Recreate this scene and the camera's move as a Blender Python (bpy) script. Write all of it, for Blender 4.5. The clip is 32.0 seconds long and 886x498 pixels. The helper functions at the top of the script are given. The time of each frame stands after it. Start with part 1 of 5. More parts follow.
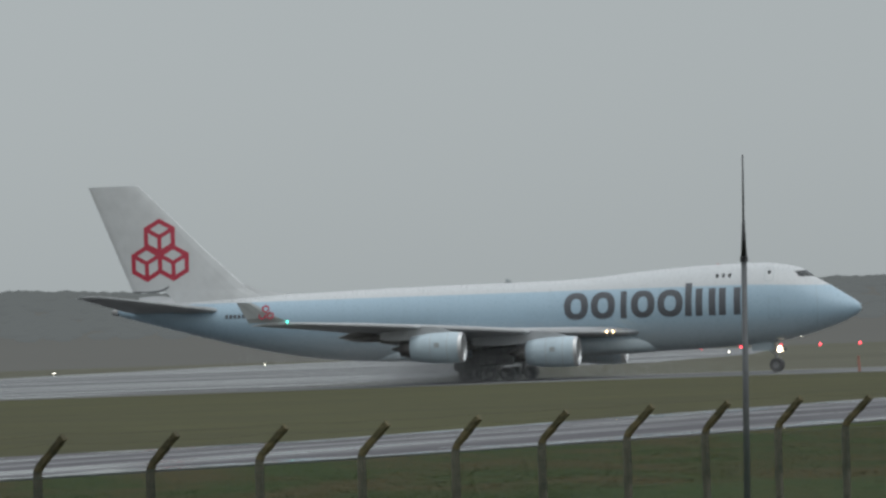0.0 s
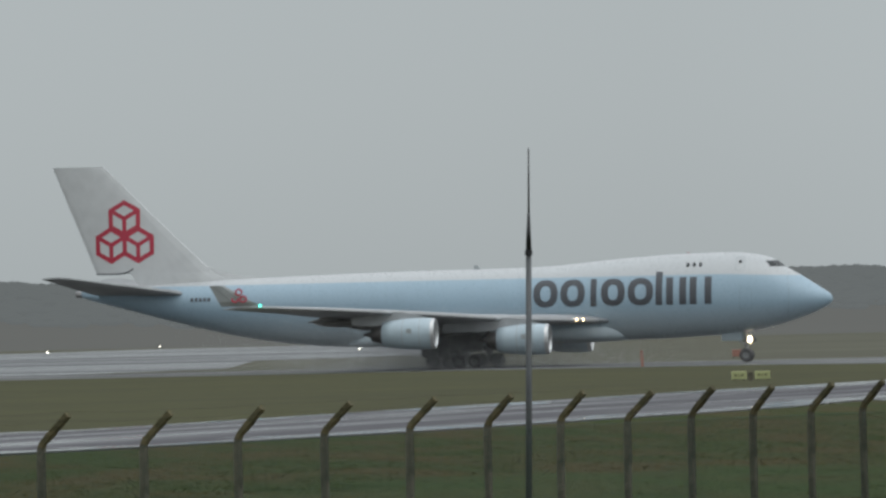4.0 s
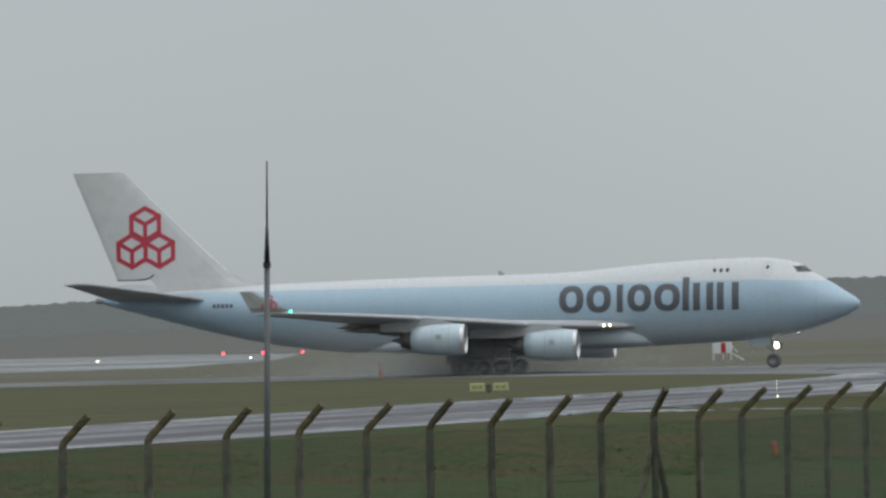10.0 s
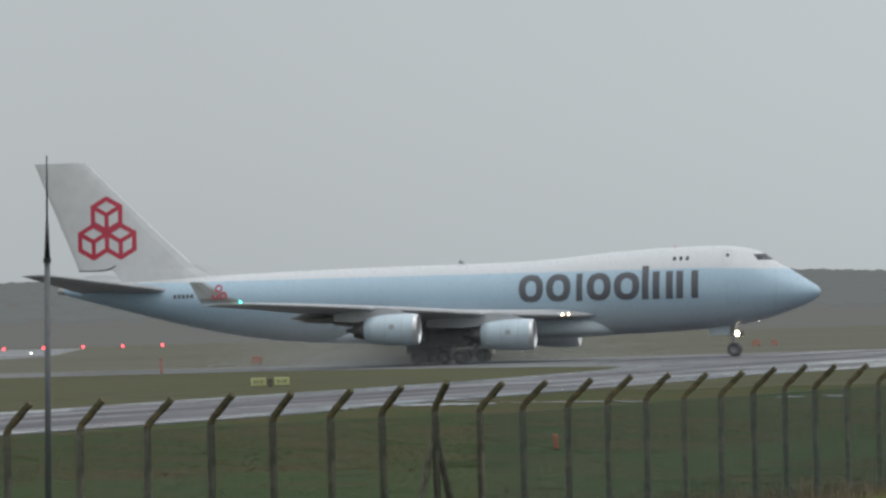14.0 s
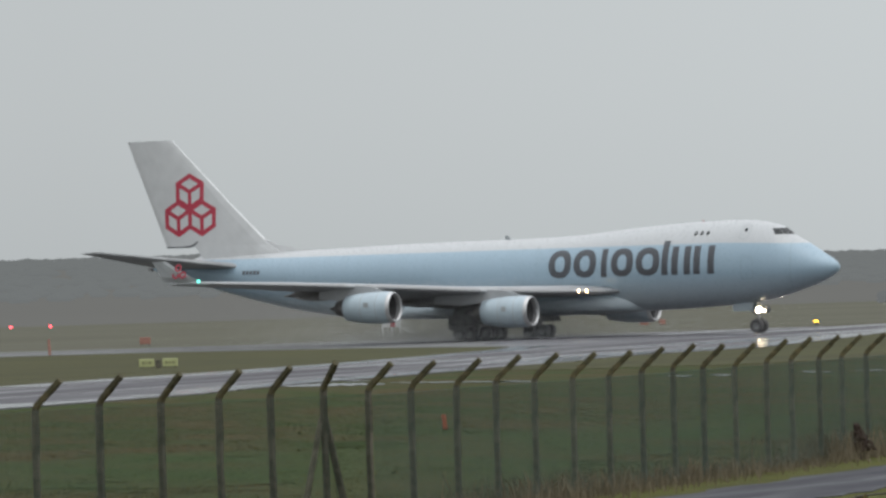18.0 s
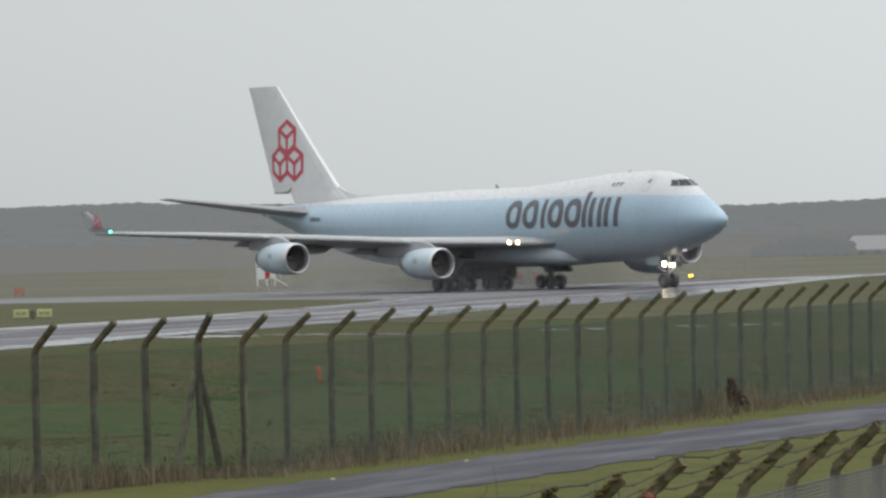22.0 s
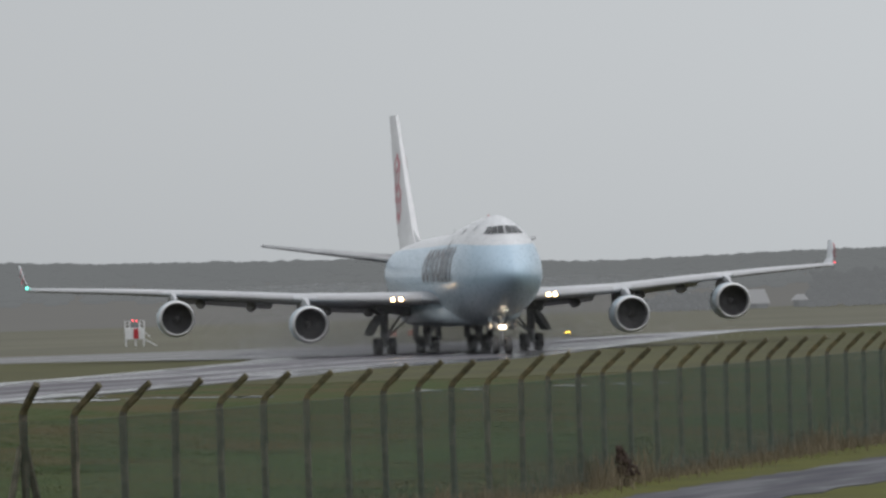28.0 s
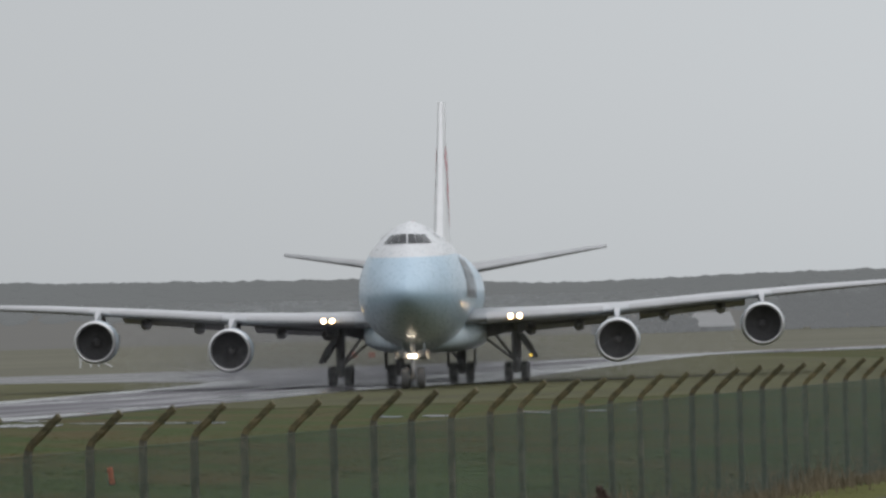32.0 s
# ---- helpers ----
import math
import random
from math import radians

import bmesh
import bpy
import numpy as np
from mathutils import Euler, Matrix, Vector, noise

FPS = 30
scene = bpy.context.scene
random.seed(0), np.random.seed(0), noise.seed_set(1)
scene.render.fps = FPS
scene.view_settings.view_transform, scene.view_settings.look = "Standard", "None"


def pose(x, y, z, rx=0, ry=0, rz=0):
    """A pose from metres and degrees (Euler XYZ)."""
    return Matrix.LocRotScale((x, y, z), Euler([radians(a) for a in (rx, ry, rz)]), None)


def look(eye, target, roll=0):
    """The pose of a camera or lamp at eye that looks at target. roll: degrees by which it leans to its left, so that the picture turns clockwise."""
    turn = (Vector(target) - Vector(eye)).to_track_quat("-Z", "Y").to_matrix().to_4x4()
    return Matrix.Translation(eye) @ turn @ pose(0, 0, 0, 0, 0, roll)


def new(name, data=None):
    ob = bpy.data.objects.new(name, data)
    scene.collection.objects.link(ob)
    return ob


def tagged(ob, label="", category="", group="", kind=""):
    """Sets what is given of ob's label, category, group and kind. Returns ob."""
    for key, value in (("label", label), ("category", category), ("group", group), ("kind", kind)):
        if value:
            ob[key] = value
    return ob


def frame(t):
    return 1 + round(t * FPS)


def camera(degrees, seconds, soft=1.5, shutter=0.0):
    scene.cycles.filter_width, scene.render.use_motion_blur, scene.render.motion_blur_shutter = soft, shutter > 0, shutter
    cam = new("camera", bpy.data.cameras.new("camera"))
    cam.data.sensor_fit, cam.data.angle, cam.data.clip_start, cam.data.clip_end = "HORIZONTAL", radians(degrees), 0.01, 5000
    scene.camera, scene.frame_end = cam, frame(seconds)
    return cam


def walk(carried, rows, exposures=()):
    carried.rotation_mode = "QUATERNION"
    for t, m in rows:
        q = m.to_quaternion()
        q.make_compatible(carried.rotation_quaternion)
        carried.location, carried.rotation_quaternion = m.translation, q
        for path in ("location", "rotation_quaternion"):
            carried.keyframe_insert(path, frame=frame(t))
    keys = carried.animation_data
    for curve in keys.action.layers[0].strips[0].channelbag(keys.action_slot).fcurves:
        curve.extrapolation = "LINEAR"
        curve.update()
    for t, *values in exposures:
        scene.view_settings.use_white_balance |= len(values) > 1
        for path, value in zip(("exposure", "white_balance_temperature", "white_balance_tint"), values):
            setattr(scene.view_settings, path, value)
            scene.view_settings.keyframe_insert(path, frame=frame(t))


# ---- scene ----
# ---------------------------------------------------------------- camera
EYE_Z = 4.05
cam = camera(8.787, 32.0, soft=2.7, shutter=0.0)


def view(pan, tilt, roll, ahead):
    """Camera pose: bearing from +y, rise and lean in degrees, metres gone forwards."""
    b0, b, e = radians(16.25), radians(pan), radians(tilt)
    eye = Vector((math.sin(b0) * ahead, math.cos(b0) * ahead, EYE_Z))
    way = Vector((math.sin(b) * math.cos(e), math.cos(b) * math.cos(e), math.sin(e)))
    return look(eye, eye + 100 * way, roll)


VIEW = [
    (0.0, 5.549, 0.884, -1.95, 0.0), (0.5, 5.749, 0.935, -1.605, 0.0), (1.0, 6.074, 0.973, -1.213, 0.0), (1.5, 6.371, 0.936, -0.795, 0.0),
    (2.0, 6.718, 0.861, -0.743, 0.0), (2.5, 6.892, 0.781, -0.887, 0.0), (3.0, 7.112, 0.749, -0.921, 0.0), (3.5, 7.371, 0.774, -1.013, 0.0),
    (4.0, 7.682, 0.738, -1.245, 0.0), (4.5, 8.062, 0.686, -1.395, 0.0), (6.5, 8.893, 0.693, -1.405, 0.0), (7.0, 8.977, 0.622, -1.488, 0.0),
    (7.5, 9.27, 0.557, -1.523, 0.0), (8.0, 9.35, 0.659, -1.496, 0.0), (8.5, 9.67, 0.786, -1.435, 0.0), (9.0, 9.958, 0.754, -1.376, 0.0),
    (9.5, 10.234, 0.742, -1.339, 0.0), (10.0, 10.284, 0.803, -1.31, 0.0), (10.5, 10.678, 0.885, -1.376, 0.0), (11.0, 10.912, 0.85, -1.322, 0.0),
    (11.5, 11.145, 0.729, -1.45, 0.0), (12.0, 11.339, 0.589, -1.547, 0.0), (12.5, 11.522, 0.56, -1.584, 0.0), (13.0, 11.809, 0.598, -1.515, 0.0),
    (13.5, 12.059, 0.695, -1.52, 0.0), (14.0, 12.461, 0.69, -1.533, 0.0), (14.5, 12.82, 0.574, -1.603, 0.0), (16.5, 13.389, 0.558, -1.603, 0.0),
    (17.0, 13.422, 0.505, -1.621, 0.0), (17.5, 13.382, 0.47, -1.653, 0.0), (18.0, 13.567, 0.464, -1.717, 0.0), (18.5, 13.738, 0.423, -1.719, 0.0),
    (19.0, 14.046, 0.529, -1.616, 0.0), (19.5, 14.317, 0.643, -1.193, 0.0), (20.0, 15.123, 0.665, -1.211, 0.0), (20.5, 15.09, 0.337, -1.258, 0.0),
    (21.0, 14.936, 0.351, -1.37, 0.0), (21.5, 14.613, 0.337, -1.53, 0.0), (22.0, 14.794, -0.04, -1.39, 0.0), (22.5, 14.834, -0.228, -1.569, 0.0),
    (23.0, 15.124, -0.122, -1.516, 0.0), (23.5, 15.041, 0.132, -1.762, 0.0), (24.0, 15.113, 0.372, -1.805, 0.0), (24.5, 15.3, 0.579, -1.721, 0.0),
    (26.5, 15.784, 0.641, -1.946, 0.0), (27.0, 15.754, 0.671, -1.974, 0.0), (27.5, 16.067, 0.619, -2.105, 3.2), (28.0, 16.058, 0.494, -1.882, 11.48),
    (28.5, 16.012, 0.551, -1.686, 19.88), (29.0, 16.04, 0.718, -1.723, 24.61), (29.5, 16.146, 0.773, -1.575, 24.68), (30.0, 16.257, 0.691, -1.638, 24.62),
    (30.5, 16.273, 0.665, -1.633, 24.63), (31.0, 16.478, 0.635, -1.722, 24.69), (31.5, 16.402, 0.663, -1.583, 24.69), (32.0, 16.438, 0.695, -1.65, 24.64),
]
TAXI = [
    (0.0, 86.7, 508.41, -17.47), (0.5, 88.59, 507.67, -17.4), (1.0, 90.46, 506.94, -17.42), (1.5, 92.44, 506.22, -17.52),
    (2.0, 94.41, 505.52, -17.62), (2.5, 96.49, 504.81, -17.72), (3.0, 98.53, 504.1, -17.87), (3.5, 100.59, 503.4, -18.0),
    (4.0, 102.6, 502.71, -18.13), (4.5, 104.7, 502.01, -18.3), (6.5, 112.92, 499.65, -18.85), (7.0, 114.86, 498.99, -18.97),
    (7.5, 116.99, 498.31, -19.09), (8.0, 118.97, 497.67, -19.16), (8.5, 121.09, 496.99, -19.27), (9.0, 123.08, 496.33, -19.4),
    (9.5, 125.18, 495.62, -19.54), (10.0, 127.13, 494.92, -19.7), (10.5, 129.18, 494.18, -19.91), (11.0, 131.03, 493.48, -20.15),
    (11.5, 132.98, 492.73, -20.42), (12.0, 134.79, 491.97, -20.66), (12.5, 136.65, 491.13, -20.99), (13.0, 138.42, 490.2, -21.5),
    (13.5, 140.17, 489.11, -22.22), (14.0, 141.71, 487.9, -23.24), (14.5, 143.34, 486.5, -24.56), (16.5, 147.62, 478.97, -33.08),
    (17.0, 148.12, 476.68, -35.72), (17.5, 148.62, 474.27, -38.79), (18.0, 148.72, 471.86, -42.03), (18.5, 148.67, 469.36, -45.44),
    (19.0, 148.33, 466.86, -48.99), (19.5, 147.87, 464.29, -52.56), (20.0, 147.14, 461.76, -56.0), (20.5, 146.35, 459.17, -59.56),
    (21.0, 145.33, 456.58, -62.95), (21.5, 144.23, 453.93, -66.5), (22.0, 143.1, 451.24, -69.9), (22.5, 141.79, 448.63, -73.16),
    (23.0, 140.47, 446.09, -76.23), (23.5, 139.04, 443.71, -79.22), (24.0, 137.77, 441.43, -81.98), (24.5, 136.46, 439.31, -84.56),
    (26.5, 131.99, 433.84, -93.8), (27.0, 131.06, 432.08, -95.42), (27.5, 126.88, 420.06, -97.15), (28.0, 117.93, 391.85, -98.9),
    (28.5, 109.05, 363.47, -100.46), (29.0, 103.63, 347.01, -101.74), (29.5, 102.67, 345.42, -102.87), (30.0, 101.84, 344.25, -103.94),
    (30.5, 100.82, 342.92, -105.04), (31.0, 99.7, 341.44, -106.18), (31.5, 98.65, 340.15, -107.32), (32.0, 97.64, 339.03, -108.46),
]

walk(cam, [(t, view(a, b, c, d)) for t, a, b, c, d in VIEW],
     exposures=[(0.0, -0.2, 6350, 8.5), (4.0, -0.12, 6350, 8.5), (7.0, -0.05, 6350, 9), (9.0, -0.02, 6350, 9), (10.0, -0.04, 6350, 9), (11.0, -0.08, 6360, 9), (12.0, -0.04, 6370, 9.5), (13.0, 0.06, 6380, 10), (14.5, 0.03, 6400, 10.5), (17.0, 0.08, 6470, 11),
                (18.0, 0.14, 6480, 11.2), (19.0, 0.14, 6480, 11.2), (20.0, -0.04, 6480, 11.5), (21.0, 0.3, 6500, 12), (22.0, 0.36, 6550, 12), (22.5, 0.45, 6550, 12), (23.0, 0.54, 6550, 12),
                (24.0, 0.27, 6500, 12), (24.5, 0.16, 6500, 12), (27.0, 0.04, 6480, 14), (29.0, 0.05, 6480, 14), (30.0, 0.0, 6480, 14), (31.0, -0.03, 6480, 14), (32.0, 0.07, 6480, 14)])

# ---------------------------------------------------------------- sky and light: even overcast
world = bpy.data.worlds.new("overcast")
scene.world = world
world.use_nodes = True
wn, wl = world.node_tree.nodes, world.node_tree.links
wn.clear()
w_out = wn.new("ShaderNodeOutputWorld")
w_add = wn.new("ShaderNodeAddShader")
w_sky = wn.new("ShaderNodeTexSky")
w_sky.sky_type = "NISHITA"
w_sky.sun_disc = False
w_sky.sun_elevation, w_sky.sun_rotation = radians(32), radians(150)
w_hsv = wn.new("ShaderNodeHueSaturation")
w_hsv.inputs["Saturation"].default_value = 0.15
w_bg1 = wn.new("ShaderNodeBackground")
w_bg1.inputs["Strength"].default_value = 0.02
wl.new(w_sky.outputs[0], w_hsv.inputs["Color"])
wl.new(w_hsv.outputs[0], w_bg1.inputs["Color"])
w_tc = wn.new("ShaderNodeTexCoord")
w_sep = wn.new("ShaderNodeSeparateXYZ")
w_ramp = wn.new("ShaderNodeValToRGB")
w_ramp.color_ramp.interpolation = "EASE"
w_ramp.color_ramp.elements[0].position = 0.0
w_ramp.color_ramp.elements[0].color = (0.335, 0.365, 0.372, 1)
w_ramp.color_ramp.elements[1].position = 1.0
w_ramp.color_ramp.elements[1].color = (1.05, 1.1, 1.13, 1)
mid = w_ramp.color_ramp.elements.new(0.14)
mid.color = (0.345, 0.374, 0.38, 1)
w_noise = wn.new("ShaderNodeTexNoise")
w_noise.inputs["Scale"].default_value = 5.0
w_noise.inputs["Detail"].default_value = 3.0
w_mr = wn.new("ShaderNodeMapRange")
w_mr.inputs["To Min"].default_value, w_mr.inputs["To Max"].default_value = 0.96, 1.04
w_mul = wn.new("ShaderNodeMixRGB")
w_mul.blend_type = "MULTIPLY"
w_mul.inputs[0].default_value = 1.0
w_bg2 = wn.new("ShaderNodeBackground")
wl.new(w_tc.outputs["Generated"], w_sep.inputs[0])
wl.new(w_tc.outputs["Generated"], w_noise.inputs["Vector"])
wl.new(w_sep.outputs["Z"], w_ramp.inputs[0])
wl.new(w_noise.outputs["Fac"], w_mr.inputs["Value"])
wl.new(w_ramp.outputs[0], w_mul.inputs[1])
w_side = wn.new("ShaderNodeMapRange")
w_side.inputs["From Min"].default_value, w_side.inputs["From Max"].default_value = 0.17, 0.6
w_side.inputs["To Min"].default_value, w_side.inputs["To Max"].default_value = 1.02, 1.55
w_both = wn.new("ShaderNodeMath")
w_both.operation = "MULTIPLY"
wl.new(w_sep.outputs["X"], w_side.inputs["Value"])
wl.new(w_side.outputs[0], w_both.inputs[0])
wl.new(w_mr.outputs[0], w_both.inputs[1])
wl.new(w_both.outputs[0], w_mul.inputs[2])
wl.new(w_mul.outputs[0], w_bg2.inputs["Color"])
wl.new(w_bg1.outputs[0], w_add.inputs[0])
wl.new(w_bg2.outputs[0], w_add.inputs[1])
wl.new(w_add.outputs[0], w_out.inputs[0])

sun = new("sun", bpy.data.lights.new("sun", "SUN"))
sun.data.energy, sun.data.angle, sun.data.color = 0.42, radians(40), (1.0, 0.97, 0.93)
sun.matrix_world = look((20, -32, 100), (0, 0, 0))


# ---------------------------------------------------------------- materials
def material(name, colour, rough=0.6, metal=0.0, vary=0.12, scale=2.0, fine=30.0, bump=0.0, second=None, coat=0.0, each=0.0, spec=0.5, bump_d=0.02, lo=0.35, hi=0.68, drift=None):
    """Principled surface with a coarse and a fine variation of its colour, relief, and a tone of its own for each object."""
    m = bpy.data.materials.new(name)
    m.use_nodes = True
    n, l = m.node_tree.nodes, m.node_tree.links
    b = n["Principled BSDF"]
    b.inputs["Roughness"].default_value, b.inputs["Metallic"].default_value = rough, metal
    b.inputs["Coat Weight"].default_value = coat
    b.inputs["Specular IOR Level"].default_value = spec
    tc = n.new("ShaderNodeTexCoord")
    big, small = n.new("ShaderNodeTexNoise"), n.new("ShaderNodeTexNoise")
    big.inputs["Scale"].default_value, small.inputs["Scale"].default_value = scale, fine
    big.inputs["Detail"].default_value, small.inputs["Detail"].default_value = 5, 3
    if drift:
        mp = n.new("ShaderNodeMapping")
        mp.inputs["Scale"].default_value = drift
        l.new(tc.outputs["Object"], mp.inputs["Vector"])
        l.new(mp.outputs[0], big.inputs["Vector"])
    else:
        l.new(tc.outputs["Object"], big.inputs["Vector"])
    l.new(tc.outputs["Object"], small.inputs["Vector"])
    other = second or tuple(c * (1 - 2.2 * vary) for c in colour)
    mix = n.new("ShaderNodeMixRGB")
    mix.inputs[1].default_value, mix.inputs[2].default_value = (*colour, 1), (*other, 1)
    ramp = n.new("ShaderNodeMapRange")
    ramp.inputs["From Min"].default_value, ramp.inputs["From Max"].default_value = lo, hi
    l.new(big.outputs["Fac"], ramp.inputs["Value"])
    l.new(ramp.outputs[0], mix.inputs[0])
    tone = n.new("ShaderNodeMapRange")
    tone.inputs["To Min"].default_value, tone.inputs["To Max"].default_value = 1 - vary, 1 + vary
    l.new(small.outputs["Fac"], tone.inputs["Value"])
    mul = n.new("ShaderNodeMixRGB")
    mul.blend_type = "MULTIPLY"
    mul.inputs[0].default_value = 1
    l.new(mix.outputs[0], mul.inputs[1])
    l.new(tone.outputs[0], mul.inputs[2])
    last = mul
    if each:
        info, er = n.new("ShaderNodeObjectInfo"), n.new("ShaderNodeMapRange")
        er.inputs["To Min"].default_value, er.inputs["To Max"].default_value = 1 - each, 1 + each
        em = n.new("ShaderNodeMixRGB")
        em.blend_type = "MULTIPLY"
        em.inputs[0].default_value = 1
        l.new(info.outputs["Random"], er.inputs["Value"])
        l.new(mul.outputs[0], em.inputs[1])
        l.new(er.outputs[0], em.inputs[2])
        last = em
    l.new(last.outputs[0], b.inputs["Base Color"])
    if bump:
        bp = n.new("ShaderNodeBump")
        bp.inputs["Strength"].default_value, bp.inputs["Distance"].default_value = bump, bump_d
        l.new(small.outputs["Fac"], bp.inputs["Height"])
        l.new(bp.outputs[0], b.inputs["Normal"])
    return m


def glow(name, colour, strength):
    m = bpy.data.materials.new(name)
    m.use_nodes = True
    b = m.node_tree.nodes["Principled BSDF"]
    b.inputs["Base Color"].default_value = (*colour, 1)
    b.inputs["Emission Color"].default_value = (*colour, 1)
    b.inputs["Emission Strength"].default_value = strength
    return m


def wet(name, dry, damp, rough_lo, rough_hi, scale, stretch=1.0, turn=0.0, spec=0.5):
    """Rain-wet asphalt: streaks of standing water among duller patches."""
    m = bpy.data.materials.new(name)
    m.use_nodes = True
    n, l = m.node_tree.nodes, m.node_tree.links
    b = n["Principled BSDF"]
    b.inputs["Specular IOR Level"].default_value = spec
    tc, mp = n.new("ShaderNodeTexCoord"), n.new("ShaderNodeMapping")
    mp.vector_type = "TEXTURE"
    mp.inputs["Rotation"].default_value = (0, 0, turn)
    mp.inputs["Scale"].default_value = (stretch, 1, 1)
    l.new(tc.outputs["Object"], mp.inputs["Vector"])
    big, fine = n.new("ShaderNodeTexNoise"), n.new("ShaderNodeTexNoise")
    big.inputs["Scale"].default_value, big.inputs["Detail"].default_value = scale, 6
    fine.inputs["Scale"].default_value, fine.inputs["Detail"].default_value = 4, 4
    l.new(mp.outputs[0], big.inputs["Vector"])
    l.new(tc.outputs["Object"], fine.inputs["Vector"])
    r = n.new("ShaderNodeMapRange")
    r.inputs["From Min"].default_value, r.inputs["From Max"].default_value = 0.38, 0.62
    r.inputs["To Min"].default_value, r.inputs["To Max"].default_value = rough_lo, rough_hi
    l.new(big.outputs["Fac"], r.inputs["Value"])
    l.new(r.outputs[0], b.inputs["Roughness"])
    mix = n.new("ShaderNodeMixRGB")
    mix.inputs[1].default_value, mix.inputs[2].default_value = (*damp, 1), (*dry, 1)
    l.new(big.outputs["Fac"], mix.inputs[0])
    tone = n.new("ShaderNodeMapRange")
    tone.inputs["To Min"].default_value, tone.inputs["To Max"].default_value = 0.75, 1.25
    l.new(fine.outputs["Fac"], tone.inputs["Value"])
    mul = n.new("ShaderNodeMixRGB")
    mul.blend_type = "MULTIPLY"
    mul.inputs[0].default_value = 1
    l.new(mix.outputs[0], mul.inputs[1])
    l.new(tone.outputs[0], mul.inputs[2])
    l.new(mul.outputs[0], b.inputs["Base Color"])
    return m


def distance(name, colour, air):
    """Surfaces of the plain backdrop a kilometre and more away; rain haze is painted in as the glow air."""
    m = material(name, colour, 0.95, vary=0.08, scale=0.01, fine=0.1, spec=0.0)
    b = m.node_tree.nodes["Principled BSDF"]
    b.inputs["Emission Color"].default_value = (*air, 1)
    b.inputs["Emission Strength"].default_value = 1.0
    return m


M_GRASS = material("rough grass", (0.034, 0.05, 0.012), 0.9, vary=0.22, scale=1.0, fine=1.9, bump=0.7, second=(0.06, 0.049, 0.019), spec=0.1, bump_d=0.12, lo=0.4, hi=0.62, drift=(0.26, 0.08, 0.0))
M_LUSH = material("greener grass", (0.033, 0.055, 0.013), 0.9, vary=0.25, scale=1.0, fine=2.2, bump=0.7, second=(0.05, 0.052, 0.017), spec=0.1, bump_d=0.12, drift=(0.26, 0.08, 0.0))
M_AIRFIELD = material("bleached airfield grass", (0.073, 0.072, 0.033), 0.9, vary=0.24, scale=0.06, fine=0.5, bump=0.6, second=(0.06, 0.058, 0.03), spec=0.1, bump_d=0.1)
# far grass greyed and lightened in its colour to stand in for rain haze
M_BEYOND = material("haze-greyed winter grass", (0.114, 0.11, 0.082), 0.9, vary=0.12, scale=0.02, fine=0.4, bump=0.3, second=(0.088, 0.086, 0.062), spec=0.1, bump_d=0.1)
M_VERGE = material("mown verge", (0.086, 0.088, 0.02), 0.9, vary=0.3, scale=0.6, fine=9, bump=0.8, second=(0.06, 0.062, 0.018), spec=0.1, bump_d=0.05)
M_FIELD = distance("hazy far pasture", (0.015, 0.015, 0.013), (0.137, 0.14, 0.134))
M_TAXI = wet("wet taxiway asphalt", (0.1, 0.095, 0.104), (0.054, 0.051, 0.058), 0.14, 0.9, 0.22, 14.0, 1.02, 0.3)
M_RUNWAY = wet("wet runway", (0.11, 0.11, 0.115), (0.06, 0.06, 0.065), 0.1, 0.75, 0.035, 7.0, 0.25)
M_FAR = wet("damp far taxiway", (0.12, 0.118, 0.116), (0.075, 0.075, 0.075), 0.35, 0.7, 0.15, 12.0, -0.1, 0.28)
M_LINK = wet("wet streaked link", (0.12, 0.12, 0.125), (0.06, 0.06, 0.065), 0.16, 0.85, 0.05, 12.0, 0.05, 0.4)
M_PATH = wet("wet perimeter lane", (0.056, 0.055, 0.066), (0.028, 0.028, 0.035), 0.45, 0.8, 0.9, 6.0, 0.98, 0.16)
M_EDGE = wet("water along the edge", (0.05, 0.05, 0.05), (0.04, 0.04, 0.04), 0.04, 0.2, 0.4)
M_PUDDLE = wet("standing water", (0.05, 0.05, 0.05), (0.04, 0.04, 0.04), 0.14, 0.3, 0.4)
M_POST = material("weathered concrete", (0.15, 0.134, 0.098), 0.85, vary=0.3, scale=5, fine=22, bump=0.5, second=(0.075, 0.07, 0.048), each=0.25, lo=0.38, hi=0.62)
M_MOSS = material("mossy concrete", (0.14, 0.112, 0.055), 0.9, vary=0.35, scale=8, fine=26, bump=1.0, second=(0.068, 0.062, 0.03), each=0.25, lo=0.38, hi=0.64)
M_CUSHION = material("moss cushion", (0.125, 0.104, 0.045), 0.95, vary=0.3, scale=6, fine=40, bump=0.8, second=(0.085, 0.06, 0.022), spec=0.05, each=0.2)
M_MESH = material("green coated wire", (0.022, 0.053, 0.034), 0.6, vary=0.1)
M_WIRE = material("rusted barbed wire", (0.055, 0.044, 0.026), 0.8, metal=0.1, vary=0.2, fine=40)
M_GALV = material("grey chain link", (0.13, 0.13, 0.12), 0.6, metal=0.2, vary=0.1)
M_MAST = material("galvanised mast", (0.115, 0.12, 0.125), 0.5, metal=0.2, vary=0.12, scale=3, fine=20)
M_DARK = material("black rubber sleeve", (0.018, 0.018, 0.02), 0.5, vary=0.1)
M_WHITE = material("white paint", (0.66, 0.67, 0.67), 0.35, vary=0.04, scale=0.8, fine=8, coat=0.3)
M_RED = material("red paint", (0.42, 0.03, 0.04), 0.4, vary=0.05, scale=1, fine=8)
